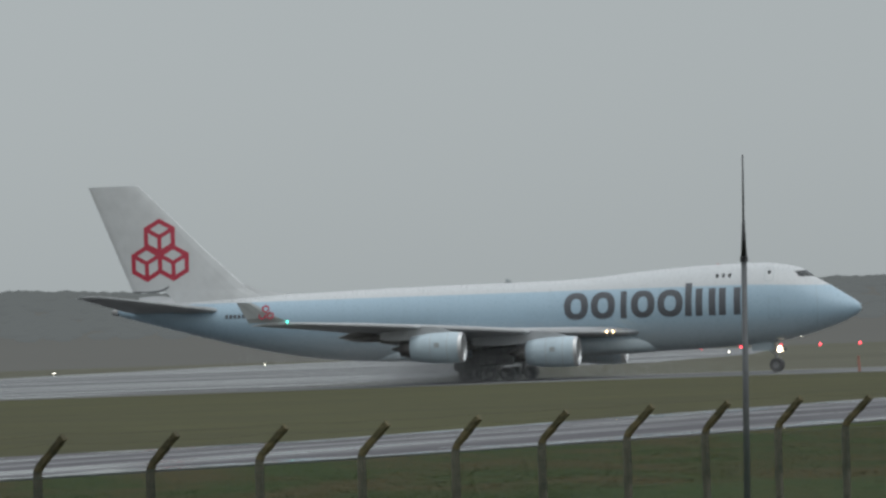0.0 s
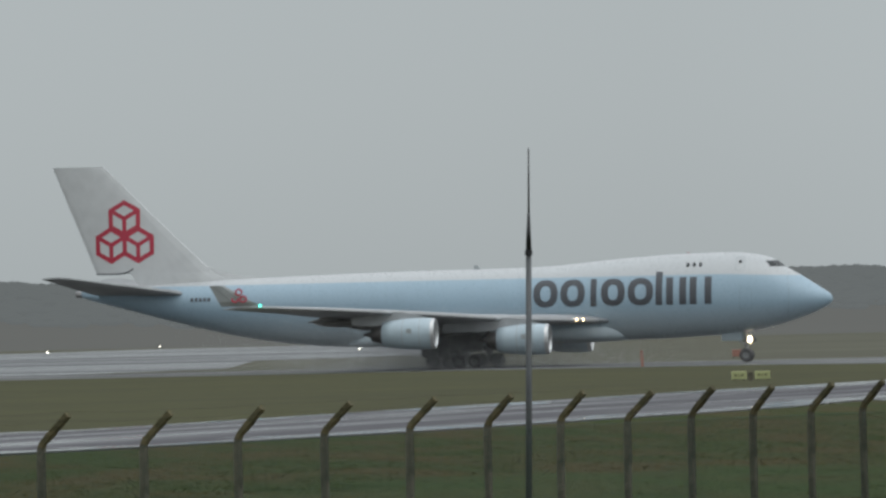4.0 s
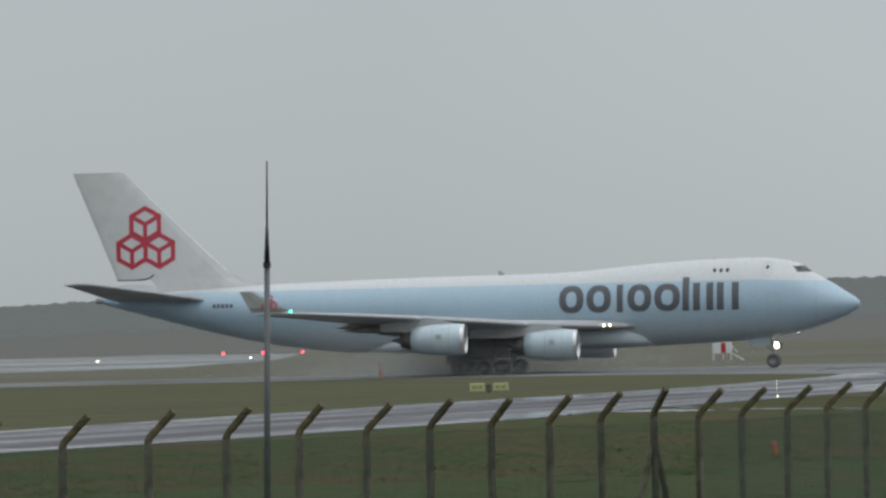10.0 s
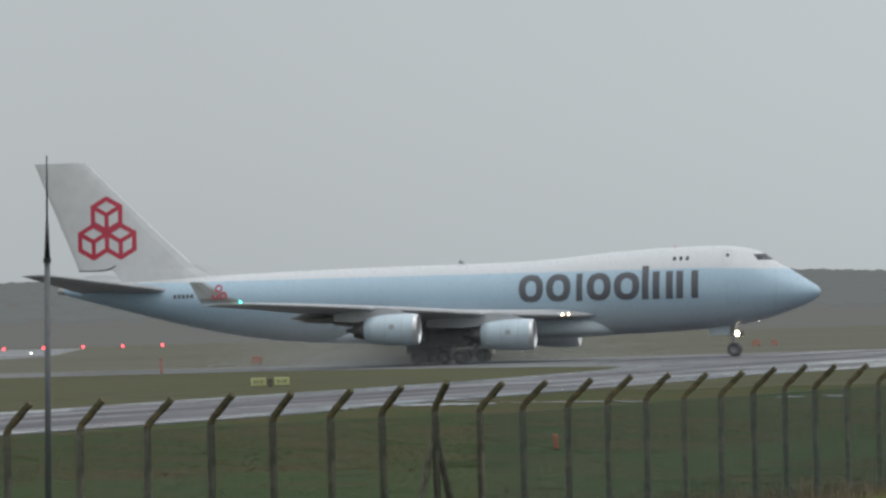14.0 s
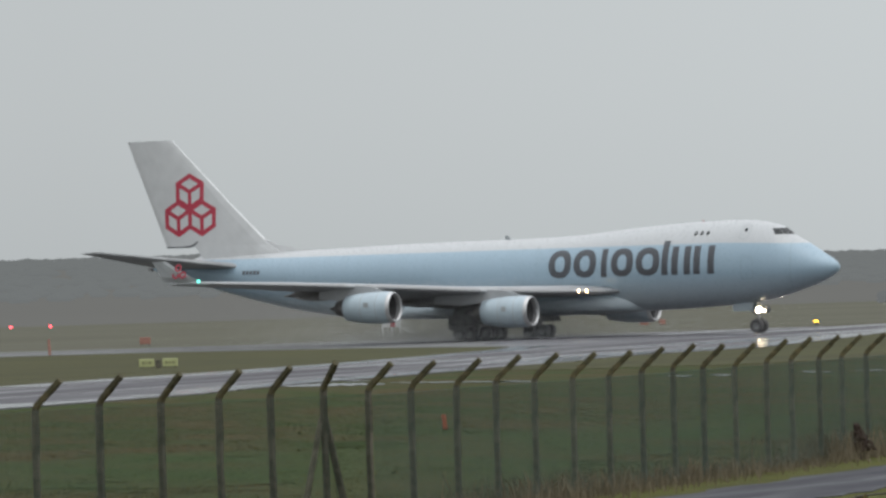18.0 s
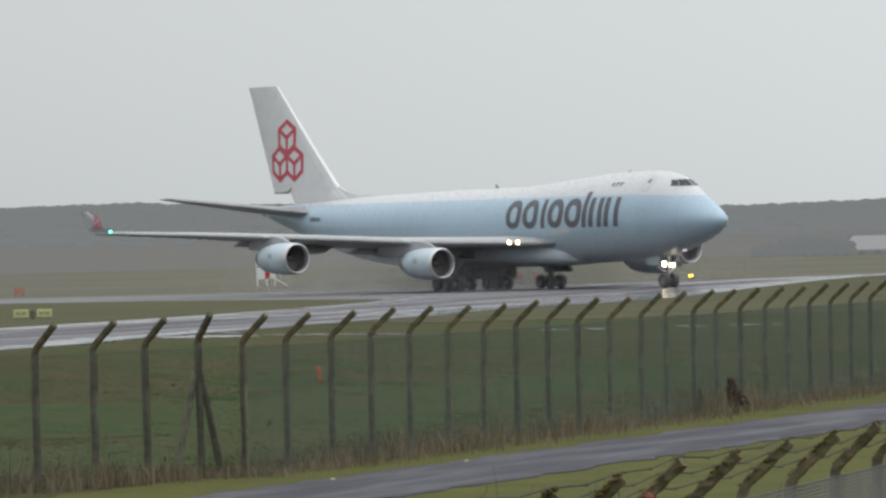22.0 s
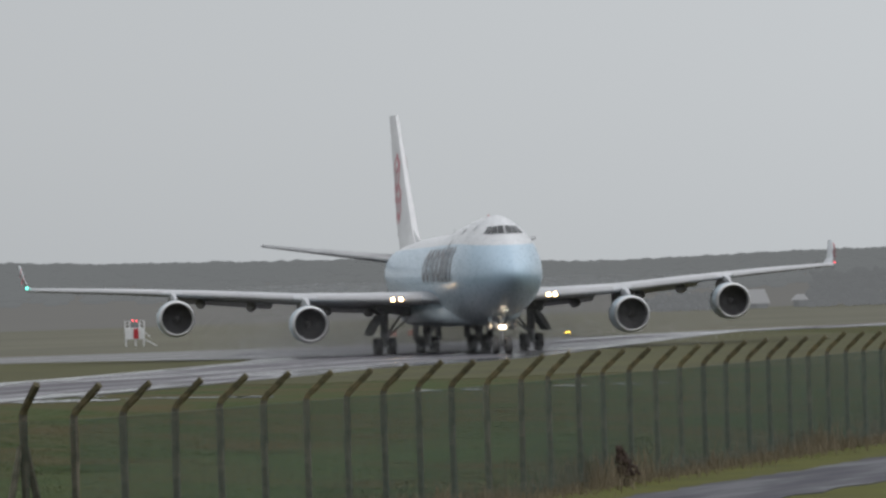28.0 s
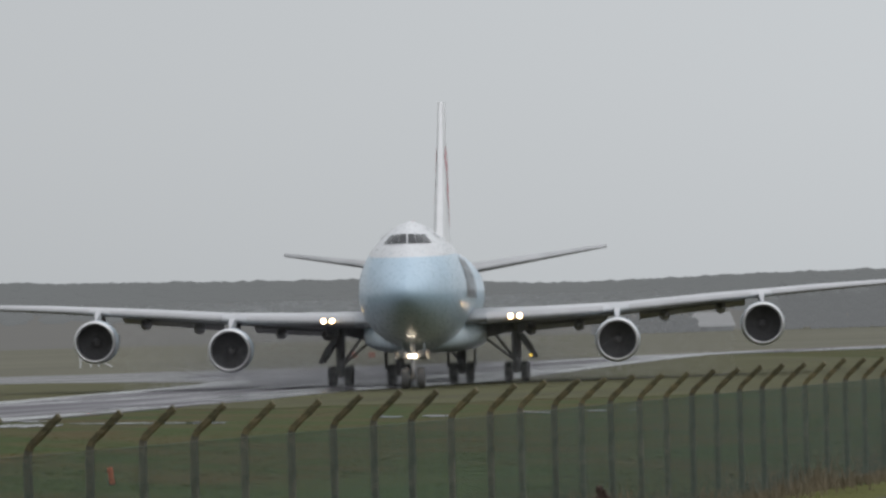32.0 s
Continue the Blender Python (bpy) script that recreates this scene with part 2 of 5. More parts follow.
M_ORANGE = material("faded orange plastic", (0.42, 0.11, 0.055), 0.5, vary=0.12, scale=3, fine=20)
M_YELLOW = material("yellow sign face", (0.47, 0.49, 0.24), 0.45, vary=0.06, scale=3, fine=14)
M_MARK = material("faded sign marking", (0.25, 0.26, 0.12), 0.5, vary=0.15)
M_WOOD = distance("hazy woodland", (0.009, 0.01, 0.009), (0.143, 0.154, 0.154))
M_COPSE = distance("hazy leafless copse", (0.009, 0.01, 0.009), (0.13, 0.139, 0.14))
M_FADED = material("sun-bleached orange", (0.4, 0.2, 0.155), 0.6, vary=0.1, scale=3, fine=20)
M_DRY = material("dead reed", (0.2, 0.165, 0.11), 0.9, vary=0.25, scale=1, fine=8, second=(0.15, 0.125, 0.085), spec=0.1)
M_DOCK = material("dead dock stems", (0.062, 0.038, 0.028), 0.9, vary=0.3, scale=4, fine=30)
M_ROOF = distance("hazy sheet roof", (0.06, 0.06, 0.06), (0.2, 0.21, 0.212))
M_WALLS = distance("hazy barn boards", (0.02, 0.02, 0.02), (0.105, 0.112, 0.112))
E_RED = glow("red lamp", (1.0, 0.07, 0.09), 4)
E_AMBER = glow("amber lamp", (1.0, 0.62, 0.04), 6)
E_WHITE = glow("white lamp", (1.0, 0.93, 0.8), 5)
E_LAND = glow("landing light", (1.0, 0.68, 0.34), 14)
E_NOSE = glow("taxi light", (1.0, 0.84, 0.62), 8)
E_TURN = glow("runway turn-off light", (1.0, 0.82, 0.55), 25)
E_GREEN = glow("green navigation light", (0.1, 1.0, 0.75), 4)


def tuft_material():
    """Grass blades in drifts of dark green and dead brown, each tuft with a tone of its own."""
    m = bpy.data.materials.new("tussock grass")
    m.use_nodes = True
    n, l = m.node_tree.nodes, m.node_tree.links
    b = n["Principled BSDF"]
    b.inputs["Roughness"].default_value, b.inputs["Specular IOR Level"].default_value = 0.9, 0.1
    tc, mp, drift, ramp = n.new("ShaderNodeTexCoord"), n.new("ShaderNodeMapping"), n.new("ShaderNodeTexNoise"), n.new("ShaderNodeValToRGB")
    mp.inputs["Scale"].default_value = (0.26, 0.08, 0.0)
    drift.inputs["Scale"].default_value, drift.inputs["Detail"].default_value = 1.0, 4
    ramp.color_ramp.elements[0].position, ramp.color_ramp.elements[0].color = 0.38, (0.046, 0.062, 0.014, 1)
    ramp.color_ramp.elements[1].position, ramp.color_ramp.elements[1].color = 0.62, (0.094, 0.07, 0.026, 1)
    e = ramp.color_ramp.elements.new(0.5)
    e.color = (0.066, 0.066, 0.019, 1)
    geo, tone, mul = n.new("ShaderNodeNewGeometry"), n.new("ShaderNodeMapRange"), n.new("ShaderNodeMixRGB")
    tone.inputs["To Min"].default_value, tone.inputs["To Max"].default_value = 0.9, 1.1
    mul.blend_type, mul.inputs[0].default_value = "MULTIPLY", 1
    l.new(tc.outputs["Object"], mp.inputs["Vector"])
    l.new(mp.outputs[0], drift.inputs["Vector"])
    l.new(drift.outputs["Fac"], ramp.inputs[0])
    l.new(geo.outputs["Random Per Island"], tone.inputs["Value"])
    l.new(ramp.outputs[0], mul.inputs[1])
    l.new(tone.outputs[0], mul.inputs[2])
    l.new(mul.outputs[0], b.inputs["Base Color"])
    return m


M_TUFT = tuft_material()


# ---------------------------------------------------------------- mesh helpers
def link(name, bm, mat, parent=None, label="", smooth=False):
    me = bpy.data.meshes.new(name)
    bm.normal_update()
    bm.to_mesh(me)
    bm.free()
    for mm in (mat if isinstance(mat, (list, tuple)) else [mat]):
        me.materials.append(mm)
    if smooth:
        me.polygons.foreach_set("use_smooth", [True] * len(me.polygons))
    ob = new(name, me)
    if parent:
        ob.parent = parent
    if label:
        ob["label"] = label
    return ob


def part(name, bm, mat, parent, label="", smooth=False):
    """Links a bmesh as one mesh under a thing or a part."""
    return link(name, bm, mat, parent, label, smooth)


def share(name, me, parent, m=None, label=""):
    """One more object on a mesh that is already there."""
    ob = new(name, me)
    ob.parent = parent
    if m is not None:
        ob.matrix_basis = m
    if label:
        ob["label"] = label
    return ob


def thing(name, m=None, label="", category="", group="", kind=""):
    ob = new(name)
    if m is not None:
        ob.matrix_basis = m
    return tagged(ob, label, category, group, kind)


def box(bm, x0, x1, y0, y1, z0, z1, bev=0.0, m=None):
    g = bmesh.ops.create_cube(bm, size=1.0)["verts"]
    for v in g:
        v.co = Vector((x0 + (v.co.x + 0.5) * (x1 - x0), y0 + (v.co.y + 0.5) * (y1 - y0), z0 + (v.co.z + 0.5) * (z1 - z0)))
        if m is not None:
            v.co = m @ v.co
    if bev:
        es = list({e for v in g for e in v.link_edges})
        bmesh.ops.bevel(bm, geom=es, offset=bev, segments=1, affect="EDGES")
    return bm


def tube(bm, a, b, r0, r1=None, n=8, caps=True):
    """A straight tapered rod from a to b."""
    a, b = Vector(a), Vector(b)
    r1 = r0 if r1 is None else r1
    q = (b - a).to_track_quat("Z", "Y")
    rings = []
    for p, r in ((a, r0), (b, r1)):
        rings.append([bm.verts.new(p + q @ Vector((r * math.cos(2 * math.pi * k / n), r * math.sin(2 * math.pi * k / n), 0))) for k in range(n)])
    for k in range(n):
        bm.faces.new((rings[0][k], rings[0][(k + 1) % n], rings[1][(k + 1) % n], rings[1][k]))
    if caps:
        bm.faces.new(rings[0][::-1])
        bm.faces.new(rings[1])
    return bm


def loft(bm, rings, close=True, cap0=False, cap1=False):
    """Skins rings of points, each of the same length."""
    vs = [[bm.verts.new(p) for p in r] for r in rings]
    n = len(vs[0])
    for a, b in zip(vs, vs[1:]):
        for k in range(n if close else n - 1):
            bm.faces.new((a[k], a[(k + 1) % n], b[(k + 1) % n], b[k]))
    if cap0:
        bm.faces.new(vs[0][::-1])
    if cap1:
        bm.faces.new(vs[-1])
    return bm


def lathe(bm, prof, at=(0, 0, 0), n=28):
    """A body of revolution along x: prof is a list of (x, radius)."""
    return loft(bm, [[Vector(at) + Vector((x, r * math.cos(2 * math.pi * k / n), r * math.sin(2 * math.pi * k / n))) for k in range(n)] for x, r in prof])


def sheet(name, pts, z, mat, label, category, cuts=0):
    """A flat piece of ground or paving, as a thin slab that stands proud of the grass."""
    bm = bmesh.new()
    top = [bm.verts.new((x, y, z)) for x, y in pts]
    low = [bm.verts.new((x, y, -0.3)) for x, y in pts]
    bm.faces.new(top)
    for k in range(len(pts)):
        j = (k + 1) % len(pts)
        bm.faces.new((top[k], low[k], low[j], top[j]))
    bmesh.ops.recalc_face_normals(bm, faces=bm.faces)
    ob = link(name, bm, mat)
    return tagged(ob, label, category, "", "structure")


def smoothstep(a, b, x):
    t = min(1.0, max(0.0, (x - a) / (b - a)))
    return t * t * (3 - 2 * t)


# ---------------------------------------------------------------- ground
RIDGE_AZ = [-12, 0, 1.4, 3.4, 5.5, 6.9, 8.2, 9.5, 10.4, 11.7, 12.7, 14.0, 15.7, 17.5, 18.3, 19.5, 22, 36]
RIDGE_EL = [0.14 + e for e in [0.55, 0.55, 0.58, 0.47, 0.28, 0.33, 0.44, 0.45, 0.44, 0.46, 0.42, 0.40, 0.38, 0.29, 0.30, 0.33, 0.35, 0.4]]


def ridge(az):
    """Rise of the skyline in degrees by bearing."""
    return float(np.interp(az, RIDGE_AZ, RIDGE_EL))


def ground_z(x, y):
    r = math.hypot(x, y)
    z = -0.85 * (1 - smoothstep(62, 80, r))
    if r > 1250:
        top = EYE_Z + math.tan(radians(ridge(math.degrees(math.atan2(x, y))))) * 2200 - 6.5
        z += top * smoothstep(1250, 2250, r) ** 0.9
    return z


def build_ground():
    radii = [0.5, 15, 30, 45, 55, 62, 66, 70, 74, 78, 82, 90, 110, 150, 220, 320, 450, 600, 800, 1000, 1150, 1250, 1350, 1450, 1550, 1650, 1750, 1850, 1950, 2050, 2150, 2250, 2600, 3400, 4600]
    azs = [a for a in range(-180, -12, 12)] + [a * 0.5 for a in range(-24, 60)] + [a for a in range(30, 180, 12)]
    bm = bmesh.new()
    grid = [[bm.verts.new((r * math.sin(radians(a)), r * math.cos(radians(a)), ground_z(r * math.sin(radians(a)), r * math.cos(radians(a))))) for a in azs] for r in radii]
    for i, (ra, rb) in enumerate(zip(grid, grid[1:])):
        for k in range(len(azs)):
            j = (k + 1) % len(azs)
            f = bm.faces.new((ra[k], rb[k], rb[j], ra[j]))
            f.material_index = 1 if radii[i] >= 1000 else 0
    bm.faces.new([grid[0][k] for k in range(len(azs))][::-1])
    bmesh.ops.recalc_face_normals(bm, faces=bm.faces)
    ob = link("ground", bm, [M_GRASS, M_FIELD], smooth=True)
    if ob.data.polygons[0].normal.z < 0:
        ob.data.flip_normals()
    tagged(ob, "flat airfield of rough wet grass rising to far pasture", "ground", "", "structure")


build_ground()
# lighter grass beyond the near taxiway
sheet("airfield_grass", [(-60, 130), (-12, 190), (12, 220), (30, 250), (48, 288), (66, 322), (86, 365), (106, 415), (120, 470), (145, 510), (200, 545), (400, 690), (600, 820), (560, 1150), (300, 1240), (0, 1260), (-300, 1240), (-500, 1000), (-500, 200)],
      0.02, M_AIRFIELD, "bleached winter grass between taxiway and runway", "grass")
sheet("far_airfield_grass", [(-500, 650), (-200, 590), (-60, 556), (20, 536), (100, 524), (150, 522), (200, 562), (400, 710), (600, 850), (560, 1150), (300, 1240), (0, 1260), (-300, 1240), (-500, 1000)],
      0.03, M_BEYOND, "winter grass greyed for haze round the runway", "grass")
# paving: the taxiway that bends towards the fence, the far taxiway, the runway, the lane outside the fence
NEAR_EDGE = [(-60, 92), (-25, 142), (0, 178), (15.5, 196), (23, 207), (30.5, 218), (42, 238), (49.5, 251), (54.5, 263), (59, 272), (65.5, 284), (71, 295),
             (76, 305), (85, 322), (95, 344), (103, 355), (112, 370), (124, 397), (144, 444), (163, 488), (182, 530), (260, 578), (400, 662)]
FAR_EDGE = [(-60, 148), (-12, 206), (16.9, 235), (27, 255), (35, 271), (46, 292), (54.5, 309), (65.5, 328), (77.5, 351), (88, 374), (101, 404), (107.5, 424)]
sheet("taxiway", NEAR_EDGE + [(400, 715), (260, 616), (190, 556), (165, 526), (150, 522), (127, 502), (113, 455)] + FAR_EDGE[::-1], 0.05, M_TAXI, "rain-wet asphalt taxiway with pale streaks of water", "taxiway")
DRY_EDGE = [(r * math.sin(radians(a)), r * math.cos(radians(a))) for a, r in ((14.0, 306), (14.8, 300), (15.6, 303), (16.4, 300), (17.2, 306), (18.2, 304), (19.4, 310), (21.0, 318), (24.0, 360))]
sheet("dry_edge_grass", NEAR_EDGE[12:21] + DRY_EDGE[::-1], 0.022, M_AIRFIELD, "bleached grass between the puddles and the taxiway bend", "grass")
sheet("far_taxiway", [(-200, 522), (-60, 500), (20, 488), (60, 484), (88, 474), (102, 452), (107.5, 424), (113, 455), (127, 502), (150, 522), (100, 524), (20, 536), (-60, 556), (-200, 590)], 0.04, M_FAR,
      "damp dark asphalt taxiway beside the runway", "taxiway")
sheet("runway", [(-400, 690), (-100, 745), (40, 786), (76, 784), (86, 712), (96, 722), (108, 775), (128, 850), (175, 1120), (162, 1240), (144, 1200), (102, 1178), (61, 1075), (17, 900), (-100, 760), (-400, 700)],
      0.05, M_RUNWAY, "pale wet runway shining under the grey sky", "runway")
sheet("runway_link", [(-300, 470), (-60, 492), (14.5, 505), (25, 521), (36, 533), (54, 565), (57, 585), (70, 690), (86, 712), (76, 784), (40, 786), (-100, 745), (-300, 700)], 0.045, M_LINK, "wet asphalt link between runway and taxiway", "taxiway")


def strip(name, mid, half, z, mat, label, category):
    """A lane along a line of points with a width that wanders a little at its edges."""
    rng = random.Random(5)
    left, right = [], []
    for k, (x, y) in enumerate(mid):
        a, b = mid[max(0, k - 1)], mid[min(len(mid) - 1, k + 1)]
        d = Vector((b[0] - a[0], b[1] - a[1])).normalized()
        w1, w2 = half + rng.uniform(-0.2, 0.2), half + rng.uniform(-0.2, 0.2)
        left.append((x - d.y * w1, y + d.x * w1))
        right.append((x + d.y * w2, y - d.x * w2))
    return sheet(name, left + right[::-1], z, mat, label, category)


LANE = [(34.5 + 0.555 * k, 110.5 + 0.832 * k) for k in range(-58, 90)]
strip("lane", LANE, 1.85, 0.05, M_PATH, "wet narrow tarmac perimeter lane", "lane")


def edge_water(name, pts, w, inside):
    """Water lying in a thin line along a taxiway's edge, broken here and there."""
    rng = random.Random(len(pts))
    bm = bmesh.new()
    for a, b in zip(pts, pts[1:]):
        a, b = Vector(a), Vector(b)
        d = (b - a).normalized()
        nrm = Vector((-d.y, d.x)) * inside
        n = max(3, int((b - a).length / 6))
        row = [(a.lerp(b, k / n) + nrm * 0.25, a.lerp(b, k / n) + nrm * (0.25 + w * rng.uniform(0.25, 1.3))) for k in range(n + 1)]
        for q, r in zip(row, row[1:]):
            if rng.random() < 0.9:
                bm.faces.new([bm.verts.new((v.x, v.y, 0.056)) for v in (q[0], r[0], r[1], q[1])])
    bmesh.ops.recalc_face_normals(bm, faces=bm.faces)
    tagged(link(name, bm, M_EDGE), "thin line of rainwater along the taxiway edge", "water", "", "structure")


edge_water("water_near_edge", NEAR_EDGE[1:13], 3.4, 1)
edge_water("water_bend_edge", NEAR_EDGE[13:22], 4.5, 1)
edge_water("water_far_edge", FAR_EDGE[::-1][:-1], 3.2, 1)


def build_verges():
    """Mown grass on both sides of the lane."""
    for name, off, half in (("verge_far", 3.1, 1.5), ("verge_near", -6.6, 5.05)):
        strip(name, [(x - 0.832 * off, y + 0.555 * off) for x, y in LANE], half, 0.03, M_VERGE, "bright mown grass beside the lane", "verge")


build_verges()


def build_puddles():
    """Pale water standing along a rut in the grass between fence and taxiway, and where the tarmac edge has sunk."""
    rng = random.Random(8)
    for a0, a1, r0, r1, d in ((11.85, 12.95, 272.5, 269, 4.5), (13.0, 14.4, 272, 264, 1.5), (14.05, 14.42, 266, 263.5, 2.2), (15.72, 16.02, 267.5, 264.5, 2.0), (16.19, 16.44, 266.5, 264, 2.2),
                              (17.07, 17.41, 268.5, 265.5, 2.2), (17.6, 17.93, 268, 265.5, 1.8), (18.05, 18.18, 267, 265.5, 1.5), (12.55, 12.8, 282, 280, 2.0)):
        n = max(5, int((a1 - a0) * 22))
        near, far = [], []
        for k in range(n + 1):
            u = k / n
            e = math.sin(math.pi * min(0.98, max(0.02, u))) ** 0.4
            az, r = radians(a0 + (a1 - a0) * u), r0 + (r1 - r0) * u + rng.uniform(-0.5, 0.5)
            for row, w in ((near, -d * e * rng.uniform(0.5, 1.15)), (far, d * e * rng.uniform(0.5, 1.15))):
                row.append(((r + w) * math.sin(az), (r + w) * math.cos(az)))
        bm = bmesh.new()
        va, vb = [bm.verts.new((x, y, 0.028)) for x, y in near], [bm.verts.new((x, y, 0.028)) for x, y in far]
        for k in range(n):
            bm.faces.new((va[k], va[k + 1], vb[k + 1], vb[k]))
        bmesh.ops.recalc_face_normals(bm, faces=bm.faces)
        tagged(link("puddle", bm, M_PUDDLE), "shallow puddle lying in the wet grass", "puddle", "", "structure")


build_puddles()


# ---------------------------------------------------------------- woods and far buildings
def clump(rng, c, r, squash, verts, faces):
    """One uneven crown: a jittered eight-sided lump."""
    base = len(verts)
    rings = ((-0.75, 0.55), (-0.1, 1.0), (0.55, 0.72))
    verts.append((c[0], c[1], c[2] - r * squash))
    for h, w in rings:
        for k in range(6):
            a = 2 * math.pi * (k + rng.random() * 0.5) / 6
            q = w * r * rng.uniform(0.75, 1.2)
            verts.append((c[0] + q * math.cos(a), c[1] + q * math.sin(a), c[2] + h * r * squash * rng.uniform(0.85, 1.15)))
    verts.append((c[0], c[1], c[2] + r * squash * rng.uniform(0.8, 1.1)))
    for k in range(6):
        j = (k + 1) % 6
        faces.append((base, base + 1 + j, base + 1 + k))
        for q in range(2):
            faces.append((base + 1 + 6 * q + k, base + 1 + 6 * q + j, base + 7 + 6 * q + j, base + 7 + 6 * q + k))
        faces.append((base + 13 + k, base + 13 + j, base + 19))


def build_woods():
    rng = random.Random(11)
    verts, faces = [], []
    for n in range(9000):
        az = rng.uniform(-3, 24)
        r = 2260 - 700 * rng.random() ** 2.0
        x, y = r * math.sin(radians(az)), r * math.cos(radians(az))
        s = rng.uniform(1.0, 2.2)
        z = ground_z(x, y)
        sway = 0.035 * noise.noise(Vector((az * 1.1, 0.3, 0))) + 0.02 * noise.noise(Vector((az * 4.3, 2.1, 0))) + 0.008 * noise.noise(Vector((az * 17.0, 5.2, 0)))
        top = EYE_Z + math.tan(radians(ridge(az) + sway)) * r
        zc = min(z + s * 0.55, top - s * rng.uniform(0.62, 0.74))
        clump(rng, (x, y, zc), s * 2.4, rng.uniform(0.28, 0.34), verts, faces)
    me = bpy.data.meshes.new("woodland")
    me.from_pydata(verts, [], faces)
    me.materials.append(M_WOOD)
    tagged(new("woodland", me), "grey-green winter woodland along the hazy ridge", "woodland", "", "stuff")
    verts, faces = [], []
    for n in range(1150):
        az = rng.choice((rng.uniform(19.65, 22.5), rng.uniform(19.7, 21.0), min(18.85, max(17.9, rng.gauss(18.42, 0.26)))))
        r = rng.uniform(1150, 1300)
        h = (0.24 if az > 19 else -0.03) + 0.09 * noise.noise(Vector((az * 2.3, 1.7, 0))) + 0.05 * noise.noise(Vector((az * 9.0, 4.1, 0)))
        x, y = r * math.sin(radians(az)), r * math.cos(radians(az))
        zt = EYE_Z + math.tan(radians(h)) * r * rng.uniform(0.6, 1.0)
        s = rng.uniform(0.5, 1.3)
        z = rng.uniform(0.0, max(0.6, zt - s))
        clump(rng, (x, y, max(z, s * 0.4)), s, rng.uniform(0.7, 1.1), verts, faces)
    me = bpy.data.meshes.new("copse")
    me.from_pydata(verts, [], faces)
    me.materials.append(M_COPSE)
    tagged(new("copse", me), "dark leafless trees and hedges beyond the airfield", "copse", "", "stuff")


build_woods()


def build_barn(x, y, w, d, h, top, turn, label):
    ob = thing("barn", pose(x, y, 0, 0, 0, turn), label, "barn")
    bm = bmesh.new()
    box(bm, -w / 2, w / 2, -d / 2, d / 2, -0.5, h, 0.05)
    part("wall", bm, M_WALLS, ob)
    bm = bmesh.new()
    e = 0.5
    loft(bm, [[Vector((s * (w / 2 + e), -d / 2 - e, h)), Vector((s * (w / 2 + e) * (0.55 if s < 0 else 0.8), 0, top)), Vector((s * (w / 2 + e), d / 2 + e, h)),
               Vector((s * (w / 2 + e), d / 2 + e, h - 0.25)), Vector((s * (w / 2 + e), -d / 2 - e, h - 0.25))] for s in (-1, 1)], True, True, True)
    bmesh.ops.recalc_face_normals(bm, faces=bm.faces)
    part("roof", bm, M_ROOF, ob, "pale sheet-metal roof")
    for k in range(3):
        bm = bmesh.new()
        box(bm, -w / 2 + 1 + k * w / 3, -w / 2 + 3 + k * w / 3, -d / 2 - 0.06, -d / 2 - 0.01, 0, min(2.2, h), 0.02)
        part("door", bm, M_COPSE, ob)


build_barn(385, 1118, 9.5, 8, 1.2, 3.9, -19, "low barn with a pale roof at the field edge")
build_barn(402, 1130, 4.0, 5, 1.6, 2.6, -19, "small grey shed with a pale roof in a field")


# ---------------------------------------------------------------- perimeter fences
POST_H, ARM = 2.36, 0.66


def post_mesh(width=0.108, height=POST_H, arm=ARM, slope=48, moss=0.0, seed=0):
    """A square concrete post with a cranked top; local +x is the side to which the arm leans."""
    bm = bmesh.new()
    w = width / 2
    rings = []
    for x, z, a in ((0, -1.0, 0), (0, height * 0.5, 0), (0, height - 0.06, 2), (0.012, height + 0.03, 18), (0.055, height + 0.1, 42), (arm * math.sin(radians(slope)), height + 0.05 + arm * math.cos(radians(slope)), slope)):
        c, s = math.cos(radians(a)), math.sin(radians(a))
        k = 1.0 if a < 5 else 0.93
        prof = ((-w * k, -w * 0.7 * k), (-w * 0.7 * k, -w * k), (w * 0.7 * k, -w * k), (w * k, -w * 0.7 * k), (w * k, w * 0.7 * k), (w * 0.7 * k, w * k), (-w * 0.7 * k, w * k), (-w * k, w * 0.7 * k))
        rings.append([Vector((x + u * c, v, z - u * s)) for u, v in prof])
    if moss:
        # the arm is thick with moss and lichen: more rings, each a little off
        rng = random.Random(seed)
        a, b = rings[-2], rings[-1]
        rings[-1:] = [[p.lerp(q, k / 9) for p, q in zip(a, b)] for k in range(1, 10)]
        rings[1:2] = [[p.lerp(q, k / 6) for p, q in zip(rings[0], rings[2])] for k in range(1, 6)]
        for r in rings:
            mid = sum(r, Vector()) / len(r)
            grow = 1 + rng.uniform(-1, 1) * moss * 8
            for j, p in enumerate(r):
                r[j] = mid + (p - mid) * grow * (1 + rng.uniform(-moss, moss) * 6) + Vector([rng.uniform(-moss, moss) for _ in range(3)])
    loft(bm, rings, True, True, True)
    bmesh.ops.recalc_face_normals(bm, faces=bm.faces)
    for f in bm.faces:
        if f.calc_center_median().z > height + 0.03:
            f.material_index = 1
    me = bpy.data.meshes.new("post")
    bm.to_mesh(me)
    bm.free()
    me.materials.append(M_POST)
    me.materials.append(M_MOSS)
    return me


